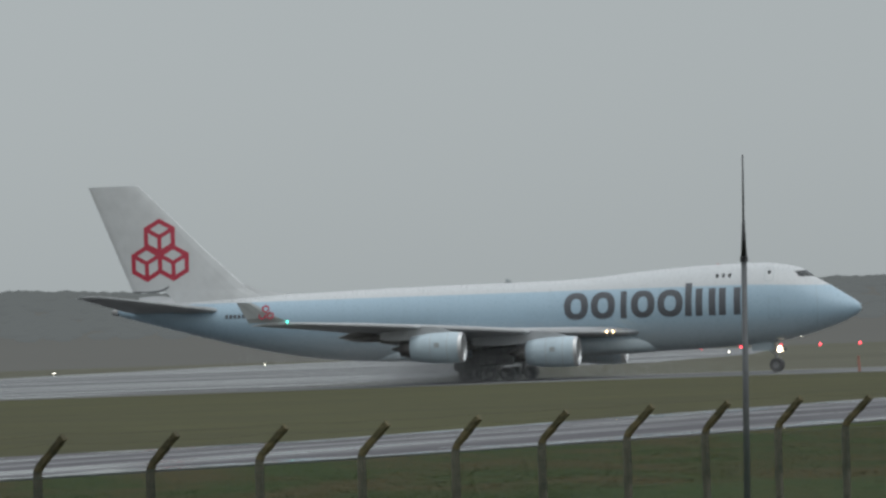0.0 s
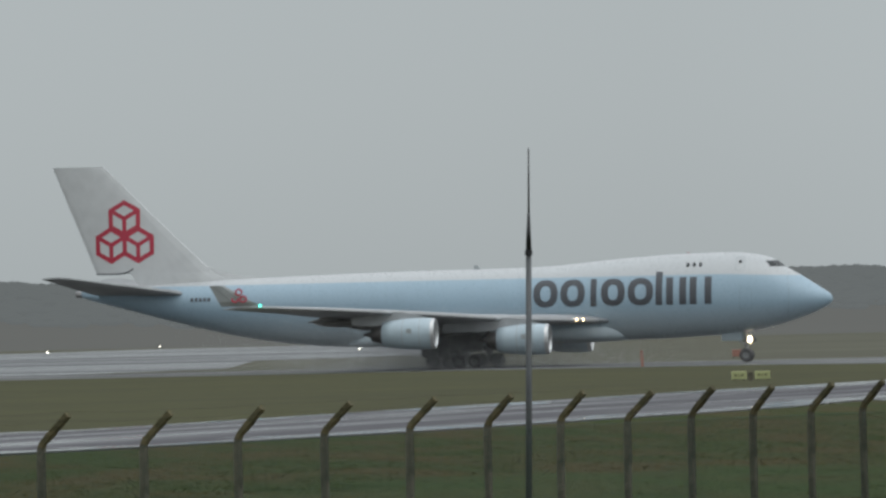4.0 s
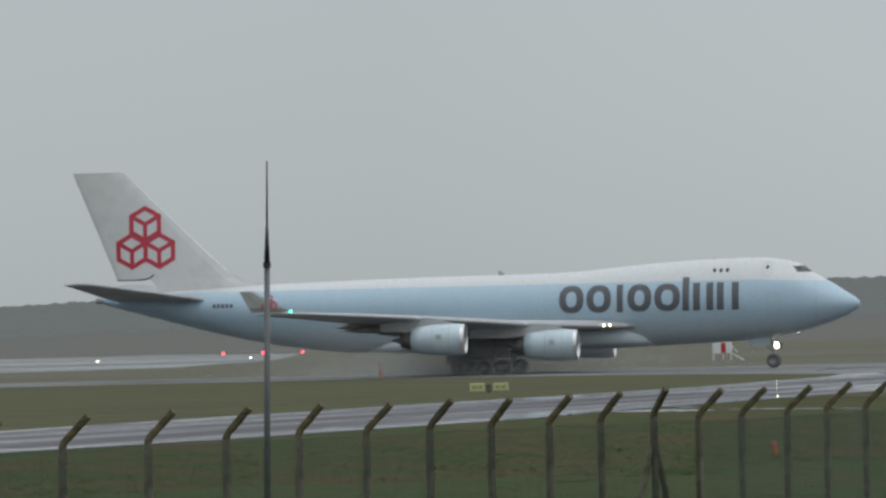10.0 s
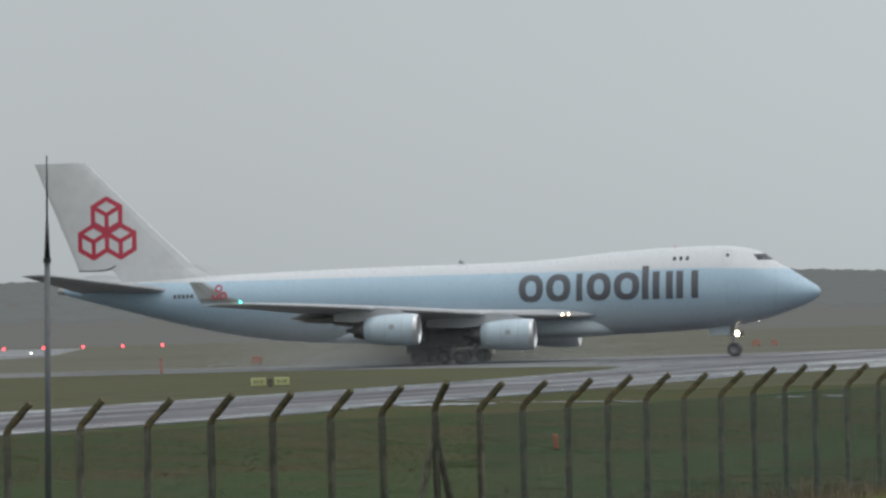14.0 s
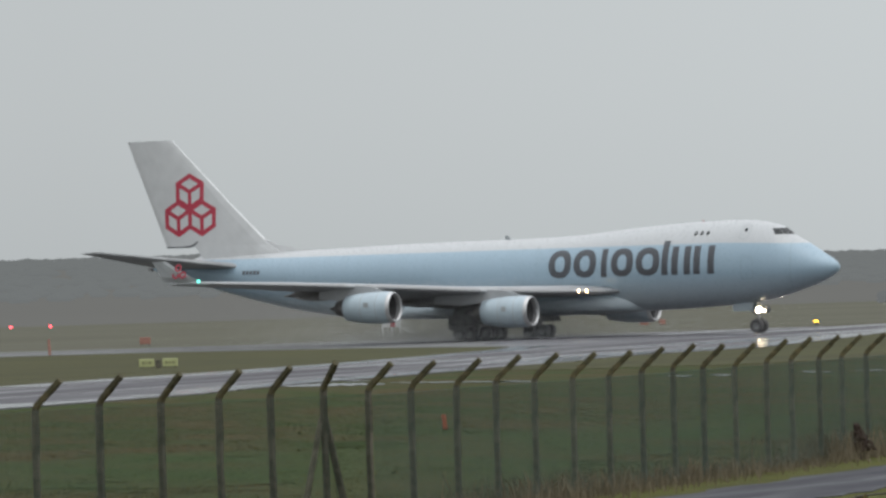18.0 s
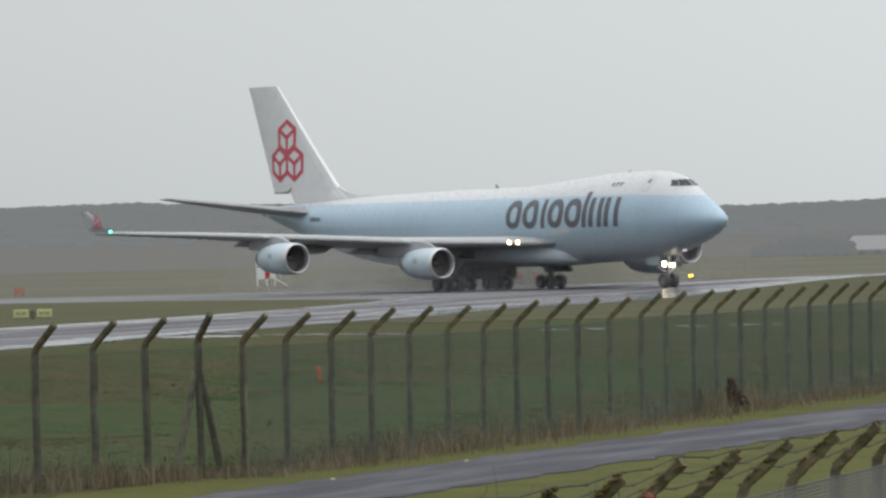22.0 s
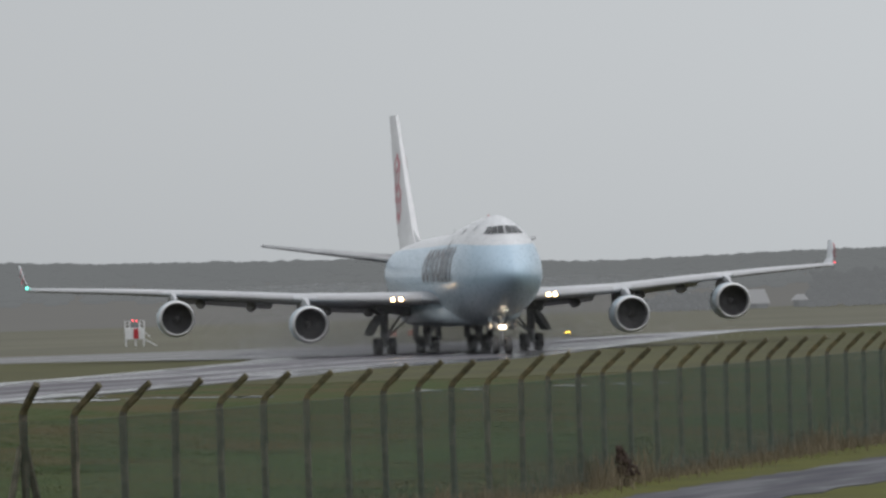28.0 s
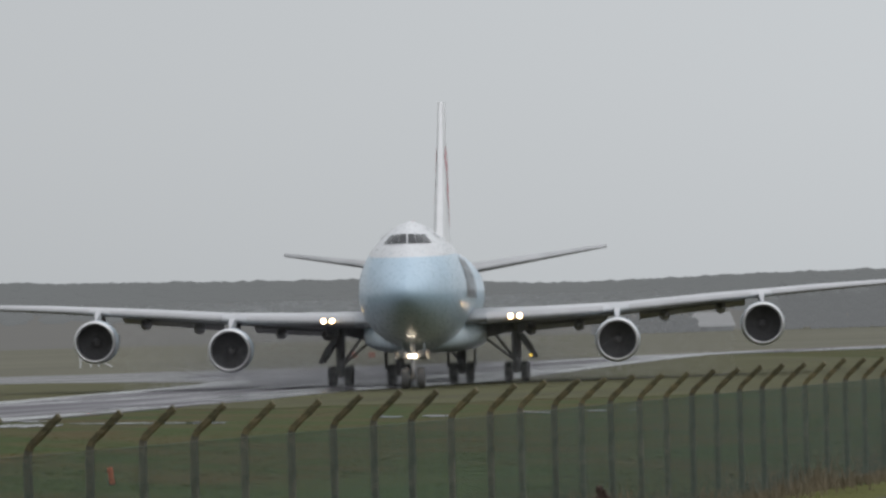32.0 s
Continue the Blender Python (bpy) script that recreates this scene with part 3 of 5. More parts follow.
def link_mesh(length, height, pitch=0.075, r=0.0026, mat=M_MESH):
    """Chain link for one bay: crossing wires of real thickness, with selvedge wires at top and foot; runs along local y."""
    verts, faces = [], []

    def wire(a, b, q=r):
        d = (b - a).normalized()
        u = Vector((1, 0, 0))
        v = d.cross(u)
        base = len(verts)
        for p in (a, b):
            for k in range(3):
                t = 2 * math.pi * k / 3
                verts.append(p + u * q * math.cos(t) + v * q * math.sin(t))
        for k in range(3):
            j = (k + 1) % 3
            faces.append((base + k, base + j, base + 3 + j, base + 3 + k))
    for sgn in (1, -1):
        s = -height
        while s < length:
            y0, y1 = s, s + height
            z0, z1 = 0.0, height
            if y0 < 0:
                z0, y0 = -s, 0.0
            if y1 > length:
                z1, y1 = height - (y1 - length), length
            if y1 - y0 > 0.02:
                a, b = Vector((sgn * r * 0.7, y0, z0)), Vector((sgn * r * 0.7, y1, z1))
                if sgn < 0:
                    a.y, b.y = length - a.y, length - b.y
                wire(a, b)
            s += pitch
    for z in (0.02, height):
        wire(Vector((0.006, 0, z)), Vector((0.006, length, z)), 0.004)
    me = bpy.data.meshes.new("mesh_panel")
    me.from_pydata([tuple(v) for v in verts], [], faces)
    me.materials.append(mat)
    return me


HEAD_AZ = [2.84, 3.915, 4.925, 5.865, 6.72, 7.55, 8.33, 9.04, 9.71, 10.33, 10.92, 11.5, 12.01, 12.49, 13.0, 13.45, 13.89, 14.28, 14.66, 15.04, 15.39, 15.72, 16.03, 16.32, 16.63, 16.94, 17.19, 17.46, 17.68, 17.92, 18.16]


def fence_line():
    """Feet of the posts of the long fence, from the bearings of their heads."""
    heads = []
    for k, b in enumerate(HEAD_AZ):
        r = float(np.interp(k - 1, [-1, 4, 8, 11.5, 13, 19, 24, 29], [80.9, 90.8, 97.6, 101.4, 102.0, 115.0, 126.0, 137.5]))
        heads.append(Vector((r * math.sin(radians(b)), r * math.cos(radians(b)))))
    first, last = (heads[2] - heads[0]) / 2, (heads[-1] - heads[-6]) / 5
    heads = [heads[0] - first * j for j in (5, 4, 3, 2, 1)] + heads + [heads[-1] + last * j for j in range(1, 23)]
    feet = []
    for k, h in enumerate(heads):
        q = heads[min(k + 1, len(heads) - 1)] - heads[max(k - 1, 0)]
        q.normalize()
        feet.append(h - Vector((q.y, -q.x)) * 0.47)
    return feet


def build_fence(name, feet, base_z, post, braced, label, wires, mesh_h, pitch, r, sag, strand, coat=M_MESH):
    ob = thing(name, pose(feet[0].x, feet[0].y, base_z), label, "fence")
    o = feet[0]
    rng = random.Random(3)
    panels = {}
    heads = []
    for k, p in enumerate(feet):
        q = feet[min(k + 1, len(feet) - 1)] - feet[max(k - 1, 0)]
        turn = math.atan2(q.y, q.x) - math.pi / 2
        m = Matrix.Translation((p.x - o.x, p.y - o.y, rng.uniform(-0.03, 0.03) + (0.06 if k == braced else 0))) @ Matrix.Rotation(turn + rng.uniform(-0.08, 0.08), 4, "Z") @ Matrix.Rotation(rng.uniform(-0.012, 0.012), 4, "X")
        share("post", post[k * 7 % len(post)], ob, m)
        heads.append(m)
        if k + 1 < len(feet):
            e = feet[k + 1] - p
            n = round(e.length, 1)
            if n not in panels:
                panels[n] = link_mesh(n, mesh_h, pitch, r, coat)
            mp = Matrix.Translation((p.x - o.x, p.y - o.y, 0.03)) @ Matrix.Rotation(math.atan2(e.y, e.x) - math.pi / 2, 4, "Z") @ Matrix.Translation((0.085, 0, 0)) @ Matrix.Diagonal((1, e.length / n, 1, 1))
            share("mesh_panel", panels[n], ob, mp)
    for f in wires:
        bm = bmesh.new()
        for ma, mb in zip(heads, heads[1:]):
            a = ma @ Vector((f * ARM * math.sin(radians(48)), 0, POST_H + 0.13 + f * ARM * math.cos(radians(48))))
            b = mb @ Vector((f * ARM * math.sin(radians(48)), 0, POST_H + 0.13 + f * ARM * math.cos(radians(48))))
            mid = (a + b) / 2 - Vector((0, 0, sag))
            tube(bm, a, mid, strand, n=4, caps=False)
            tube(bm, mid, b, strand, n=4, caps=False)
            for j in range(1, 12, 2 if strand < 0.005 else 5):
                c = a.lerp(b, j / 12) - Vector((0, 0, sag * (1 - abs(j / 6 - 1))))
                tube(bm, c + Vector((0.016, 0.01, -0.014)), c - Vector((0.016, 0.01, -0.014)), strand * 0.7, n=3, caps=False)
        part("barbed_wire", bm, M_WIRE, ob, "rusty barbed wire on the cranked arms")
    if braced is not None:
        for s in (-1, 1):
            m = heads[braced]
            bm = bmesh.new()
            a, b = m @ Vector((-0.03, 0.04 * s, 1.88)), m @ Vector((-0.03, 0.46 if s > 0 else -0.56, -0.15))
            tube(bm, a, b, 0.055, 0.075 if s > 0 else 0.06, 6)
            part("strut", bm, M_POST, ob, "slanting concrete strut of the straining post")
    return ob


FEET = fence_line()
build_fence("perimeter_fence", FEET, 0.0, [post_mesh(0.107, moss=0.005, seed=j) for j in range(3)], 18, "long airfield fence of cranked concrete posts and green chain link", (0.3, 0.62, 0.93), 2.3, 0.066, 0.0027, 0.02, 0.0016)
NEAR = [Vector((14.6, 49.0)) + Vector((0.49, 0.872)) * 2.45 * k for k in range(-4, 14)]
build_fence("lane_fence", NEAR, -0.79, [post_mesh(0.105, moss=0.009, seed=j) for j in range(5)], None, "fence of mossy cranked concrete posts strung with barbed wire", (0.3, 0.62, 0.93), 2.3, 0.075, 0.0042, 0.04, 0.009, M_GALV)


def build_moss():
    """Cushions of moss and lichen grown over the arms of the nearer fence."""
    rng = random.Random(27)
    base = bpy.data.objects["lane_fence"]
    for p in NEAR[2:15]:
        verts, faces = [], []
        for n in range(70):
            u = ((n + rng.random()) / 70) ** 0.8
            q = Vector((u * ARM * math.sin(radians(48)), rng.uniform(-0.05, 0.05), POST_H + 0.06 + u * ARM * math.cos(radians(48)))) + Vector((-0.74, 0, 0.67)) * rng.uniform(0.0, 0.03)
            clump(rng, q, rng.uniform(0.016, 0.032), 0.8, verts, faces)
        me = bpy.data.meshes.new("moss")
        me.from_pydata([tuple(v) for v in verts], [], faces)
        me.materials.append(M_CUSHION)
        share("moss", me, base, Matrix.Translation((p.x - NEAR[0].x, p.y - NEAR[0].y, 0)) @ Matrix.Rotation(math.atan2(0.872, 0.49) - math.pi / 2, 4, "Z"), "brown-green moss on the post arm")


build_moss()


def build_tag():
    """An orange-red tag tied round the arm of one post of the nearer fence."""
    m = Matrix.Translation((NEAR[4].x, NEAR[4].y, -0.79)) @ Matrix.Rotation(math.atan2(0.872, 0.49) - math.pi / 2, 4, "Z")
    ob = thing("orange_tag", m @ Matrix.Translation((0.19, 0, POST_H + 0.2)) @ Matrix.Rotation(radians(48), 4, "Y"), "orange-red tag tied round a mossy fence post", "tag")
    bm = bmesh.new()
    loft(bm, [[Vector((math.cos(a) * r, math.sin(a) * r, z + 0.012 * math.sin(3 * a))) for a in (2 * math.pi * k / 14 for k in range(14))] for z, r in ((-0.03, 0.074), (-0.02, 0.08), (0.02, 0.08), (0.03, 0.073))])
    part("band", bm, M_ORANGE, ob)


build_tag()


def build_lush():
    """Ragged belts of greener grass that run along behind the fence."""
    rng = random.Random(12)
    for a, b, near, far in ((10, 20, 9, 17), (13, 34, 4, 11), (19, 40, 15, 30), (2, 9, 12, 19), (28, 50, 6, 20)):
        left, right = [], []
        for k in range(a * 3, b * 3 + 1):
            i = k // 3
            p = FEET[i].lerp(FEET[min(i + 1, len(FEET) - 1)], k / 3 - i)
            e = math.sin(math.pi * (k / 3 - a) / (b - a)) ** 0.5 if a * 3 < k < b * 3 else 0.0
            m = (near + far) / 2
            left.append(p + Vector((-0.81, 0.58)) * (m + (far - m) * e * rng.uniform(0.5, 1.4)))
            right.append(p + Vector((-0.81, 0.58)) * (m - (m - near) * e * rng.uniform(0.5, 1.4) - 0.05))
        bm = bmesh.new()
        rows = [[bm.verts.new((q.x, q.y, 0.012 + near * 0.0002)) for q in (u, v)] for u, v in zip(left, right)]
        for q, r in zip(rows, rows[1:]):
            bm.faces.new((q[0], q[1], r[1], r[0]))
        bmesh.ops.recalc_face_normals(bm, faces=bm.faces)
        for f in bm.faces:
            if f.normal.z < 0:
                f.normal_flip()
        tagged(link("green_grass", bm, M_LUSH), "belt of greener wet grass behind the fence", "grass", "", "structure")


build_lush()


def build_reeds():
    """Dead grass and reeds at the foot of the long fence."""
    rng = random.Random(21)
    verts, faces = [], []
    for n in range(22000):
        k = len(FEET) * rng.random() ** 0.8 - 1.05
        if k < 0:
            continue
        i = int(k)
        p = FEET[i].lerp(FEET[i + 1], k - i)
        off = rng.gauss(0.2, 0.6)
        p = p + Vector((0.81, -0.58)) * (off - 0.25)
        dens = noise.noise(Vector((k * 0.35, 0, 0))) + 0.5 * noise.noise(Vector((k * 1.7, 3, 0)))
        h = rng.uniform(0.1, 0.26) + max(0, dens + 0.1) * rng.uniform(0.0, 1.35)
        a = rng.uniform(0, math.pi)
        w = rng.uniform(0.006, 0.014)
        dx, dy = w * math.cos(a), w * math.sin(a)
        lx, ly = rng.gauss(0, 0.12) * h, rng.gauss(0, 0.12) * h
        b = len(verts)
        verts += [(p.x - dx, p.y - dy, -0.02), (p.x + dx, p.y + dy, -0.02), (p.x + dx * 0.8 + lx, p.y + dy * 0.8 + ly, h * 0.6), (p.x - dx * 0.8 + lx, p.y - dy * 0.8 + ly, h * 0.6), (p.x + lx * 2.2, p.y + ly * 2.2, h)]
        faces += [(b, b + 1, b + 2, b + 3), (b + 3, b + 2, b + 4)]
    me = bpy.data.meshes.new("dead_grass")
    me.from_pydata(verts, [], faces)
    me.materials.append(M_DRY)
    tagged(new("dead_grass", me), "dead tan grass along the foot of the fence", "dead grass", "", "stuff")


build_reeds()


def build_tussocks():
    """Tufts of rough grass between the fence and the taxiway, each a clump of bent blades."""
    rng = np.random.default_rng(31)
    count = 110000
    az = rng.uniform(-6.0, 24.0, count)
    near = np.interp(az, [-6, 0, 4, 8, 12, 16, 20, 24], [72, 77, 85, 94, 103, 119, 151, 196])
    edge = [(math.degrees(math.atan2(x, y)), math.hypot(x, y)) for x, y in NEAR_EDGE[1:14]]
    far = np.minimum(np.interp(az, [a for a, d in edge], [d for a, d in edge]) - 3.0, 252.0)
    out = near + rng.random(count) ** 1.25 * (far - near)
    clump = rng.random(count)
    tall = (0.02 + 0.05 * clump ** 3) * np.interp((far - out) / (far - near), [0, 0.3, 1], [0.35, 0.8, 1.0])
    # blades lean out of the middle of each tuft
    blades = 4
    turn = rng.uniform(0, 2 * math.pi, (count, blades))
    spread = rng.uniform(0.02, 0.25, (count, blades))
    x = (out * np.sin(np.radians(az)))[:, None] + spread * np.cos(turn)
    y = (out * np.cos(np.radians(az)))[:, None] + spread * np.sin(turn)
    h = tall[:, None] * rng.uniform(0.55, 1.15, (count, blades))
    w = rng.uniform(0.012, 0.03, (count, blades))
    lean = rng.uniform(1.2, 3.0, (count, blades)) * h
    face = turn + math.pi / 2 + rng.normal(0, 0.3, (count, blades))
    a = np.stack([x - w * np.cos(face), y - w * np.sin(face), np.full_like(x, -0.02)], -1)
    b = np.stack([x + w * np.cos(face), y + w * np.sin(face), np.full_like(x, -0.02)], -1)
    c = np.stack([x + lean * np.cos(turn), y + lean * np.sin(turn), h], -1)
    verts = np.stack([a, b, c], 2).reshape(-1, 3)
    faces = np.arange(len(verts)).reshape(-1, 3)
    me = bpy.data.meshes.new("grass_tussocks")
    me.from_pydata(verts.tolist(), [], faces.tolist())
    me.materials.append(M_TUFT)
    tagged(new("grass_tussocks", me), "rough green and brown tussocks behind the fence", "grass", "", "stuff")


build_tussocks()


def build_dock():
    rng = random.Random(4)
    ob = thing("dead_shrub", pose(39.9, 125.35, 0.0), "dark brown dead shrub leaning at the fence", "shrub")
    bm = bmesh.new()
    for n in range(14):
        foot = Vector((rng.gauss(0.05, 0.07), rng.gauss(-0.03, 0.07), -0.05))
        tip = foot + Vector((-0.1 + rng.gauss(0, 0.06), 0.07 + rng.gauss(0, 0.06), rng.uniform(0.45, 0.8)))
        tube(bm, foot, tip, 0.008, 0.005, 4, False)
    part("stem", bm, M_DOCK, ob)
    verts, faces = [], []
    for n in range(420):
        h = rng.random() ** 0.9
        wide = 0.15 * (1 - h) + 0.035
        clump(rng, (0.07 - 0.17 * h + rng.gauss(0, wide * 0.55), -0.05 + 0.12 * h + rng.gauss(0, wide * 0.55), 0.26 + 0.58 * h), rng.uniform(0.022, 0.042), 1.25, verts, faces)
    me = bpy.data.meshes.new("seed_head")
    me.from_pydata(verts, [], faces)
    me.materials.append(M_DOCK)
    share("seed_head", me, ob)


build_dock()


# ---------------------------------------------------------------- airfield furniture
def build_mast():
    b, r = radians(8.475), 112.0
    x, y = r * math.sin(b), r * math.cos(b)
    top = EYE_Z + math.tan(radians(1.719)) * r
    ob = thing("aerial_mast", pose(x, y, 0, 0, 1.2, 0), "tall thin grey mast carrying a dark whip aerial", "mast")
    z1 = EYE_Z + math.tan(radians(1.02)) * r
    z2 = z1 - 0.65
    for name, z0, zt, r0, r1, mm, lab in (("pole", -0.3, z2, 0.068, 0.055, M_MAST, ""), ("sleeve", z2, z1 + 0.1, 0.06, 0.028, M_DARK, "black tapered aerial base"), ("whip", z1 + 0.1, top, 0.021, 0.014, M_DARK, "thin dark whip aerial")):
        bm = bmesh.new()
        tube(bm, (0, 0, z0), (0, 0, zt), r0, r1, 12)
        part(name, bm, mm, ob, lab, True)
    bm = bmesh.new()
    tube(bm, (0, 0, z2 - 0.06), (0, 0, z2 + 0.04), 0.075, 0.075, 12)
    part("collar", bm, M_DARK, ob)
    bm = bmesh.new()
    box(bm, -0.25, 0.25, -0.25, 0.25, -0.3, 0.06, 0.02)
    part("footing", bm, M_POST, ob)


build_mast()


def build_sign():
    ob = thing("taxiway_sign", pose(67.65, 357.7, 0, 0, 0, -11), "low yellow two-panel taxiway sign on the grass", "sign")
    for x0 in (-1.22, 0.26):
        bm = bmesh.new()
        box(bm, x0, x0 + 0.96, -0.08, 0.08, 0.12, 0.62, 0.02)
        pn = part("panel", bm, M_YELLOW, ob)
        for j, (u, w) in enumerate(((0.16, 0.2), (0.42, 0.1), (0.58, 0.2))):
            bm = bmesh.new()
            box(bm, x0 + u, x0 + u + w, -0.088, -0.082, 0.28, 0.46)
            part("marking", bm, M_MARK, pn, "illegible dark marking")
        for u in (0.15, 0.8):
            bm = bmesh.new()
            tube(bm, (x0 + u, 0, -0.1), (x0 + u, 0, 0.13), 0.03, n=6)
            part("leg", bm, M_DARK, ob)
    bm = bmesh.new()
    box(bm, -0.17, 0.14, -0.07, 0.07, 0.0, 0.55, 0.02)
    part("control_box", bm, M_POST, ob, "dark box between the panels")


build_sign()


def build_hut():
    ob = thing("equipment_hut", pose(142.6, 615.7, 0, 0, 0, -14), "white equipment hut on legs with a red door", "hut")
    bm = bmesh.new()
    box(bm, -1.15, 0.95, -0.8, 0.8, 0.75, 2.0, 0.04)
    part("body", bm, M_WHITE, ob)
    bm = bmesh.new()
    box(bm, -0.2, 0.32, -0.86, -0.81, 0.85, 1.95, 0.02)
    part("door", bm, M_RED, ob, "red door")
    for x in (-1.05, 0.0, 0.85):
        for y in (-0.7, 0.7):
            bm = bmesh.new()
            box(bm, x - 0.08, x + 0.08, y - 0.08, y + 0.08, -0.1, 0.76, 0.01)
            part("leg", bm, M_WHITE, ob)
    for x in (-1.15, -0.62, 0.42, 0.95):
        for y in (-0.75, 0.75):
            bm = bmesh.new()
            tube(bm, (x, y, 1.98), (x, y, 2.75), 0.045, n=6)
            part("rail_post", bm, M_WHITE, ob)
    for z in (2.4, 2.74):
        for y in (-0.75, 0.75):
            bm = bmesh.new()
            tube(bm, (-1.15, y, z), (-0.62, y, z), 0.035, n=6)
            tube(bm, (0.42, y, z), (0.95, y, z), 0.035, n=6)
            part("rail", bm, M_WHITE, ob)
    bm = bmesh.new()
    box(bm, -0.55, 0.4, -0.4, 0.4, 1.98, 2.45, 0.05)
    # shares the barn boards' painted haze glow
    part("roof_unit", bm, M_WALLS, ob, "grey unit on the roof")
    for k in range(5):
        bm = bmesh.new()
        box(bm, 0.98 + k * 0.26, 1.28 + k * 0.26, -0.45, 0.45, 0.62 - k * 0.15, 0.67 - k * 0.15)
        part("step", bm, M_WHITE, ob)
    for y in (-0.48, 0.48):
        bm = bmesh.new()
        tube(bm, (0.95, y, 0.75), (2.3, y, -0.02), 0.06, n=6)
        tube(bm, (0.95, y, 1.55), (1.6, y, 0.9), 0.04, n=6)
        part("stair_rail", bm, M_WHITE, ob)
    for x in (-0.28, 0.12):
        bm = bmesh.new()
        tube(bm, (x, 0, 2.44), (x, 0, 2.72), 0.03, n=6)
        part("lamp_stem", bm, M_DARK, ob)
        bm = bmesh.new()
        bmesh.ops.create_icosphere(bm, subdivisions=2, radius=0.08, matrix=Matrix.Translation((x, 0, 2.78)))
        part("obstruction_lamp", bm, E_RED, ob, "glowing red obstruction lamp", True)


build_hut()


def ground_lamp(x, y, h, r, mat, name, label, group):
    ob = thing(name, pose(x, y, 0), label, "light", group)
    bm = bmesh.new()
    tube(bm, (0, 0, -0.05), (0, 0, h - r * 0.6), 0.05, 0.035, 8)
    tube(bm, (0, 0, -0.05), (0, 0, 0.06), 0.14, 0.12, 10)
    part("stem", bm, M_DARK, ob)
    bm = bmesh.new()
    bmesh.ops.create_icosphere(bm, subdivisions=2, radius=r, matrix=Matrix.Translation((0, 0, h)))
    part("lens", bm, mat, ob, "", True)


for i in range(5):
    # red lamps at the runway's end, about eight metres apart
    b = radians(8.08 + 0.393 * i)
    ground_lamp(1130 * math.sin(b), 1130 * math.cos(b), 0.36, 0.28, E_RED, "runway_end_light", "red runway end light glowing beyond the wet runway", "red runway end lights")
for x, y in ((27, 935), (101, 1190), (104, 868), (128, 872), (66, 1010), (-40, 760)):
    ground_lamp(x, y, 0.45, 0.13, E_WHITE, "runway_edge_light", "white runway edge light on the wet runway", "white runway edge lights")
ground_lamp(169.35, 545.9, 0.42, 0.1, E_AMBER, "guard_light", "amber guard light at the taxiway edge", "amber guard lights")
ground_lamp(169.63, 546.0, 0.42, 0.1, E_AMBER, "guard_light", "amber guard light at the taxiway edge", "amber guard lights")


def marker(x, y, w, h, name, label, mat=M_ORANGE, lean=0.0):
    ob = thing(name, pose(x, y, 0, 0, lean, -12), label, "marker", "orange markers")
    bm = bmesh.new()
    box(bm, -w / 2, w / 2, -0.06, 0.06, 0.03 if w < 0.3 else h * 0.25, h, 0.02)
    part("board", bm, mat, ob)
    for s in (-1, 1):
        bm = bmesh.new()
        box(bm, s * w * 0.4 - 0.03, s * w * 0.4 + 0.03, -0.03, 0.03, -0.1, h * 0.3)
        part("leg", bm, M_DARK, ob)


marker(40.65, 168.8, 0.14, 0.48, "marker_post", "leaning orange marker post in the grass", lean=-7)
marker(81.5, 480, 0.22, 0.8, "marker_post", "small faded orange marker post beside the far taxiway", M_FADED)
marker(102.4, 548, 1.05, 0.9, "marker_board", "low faded orange marker board in the grass", M_FADED)
marker(168, 604, 0.9, 0.85, "marker_board", "low faded orange marker board in the grass", M_FADED)
marker(170.6, 606, 0.7, 0.8, "marker_board", "low faded orange marker board in the grass", M_FADED)
marker(93, 548, 0.25, 1.0, "marker_post", "small faded orange marker post beside the far taxiway", M_FADED)


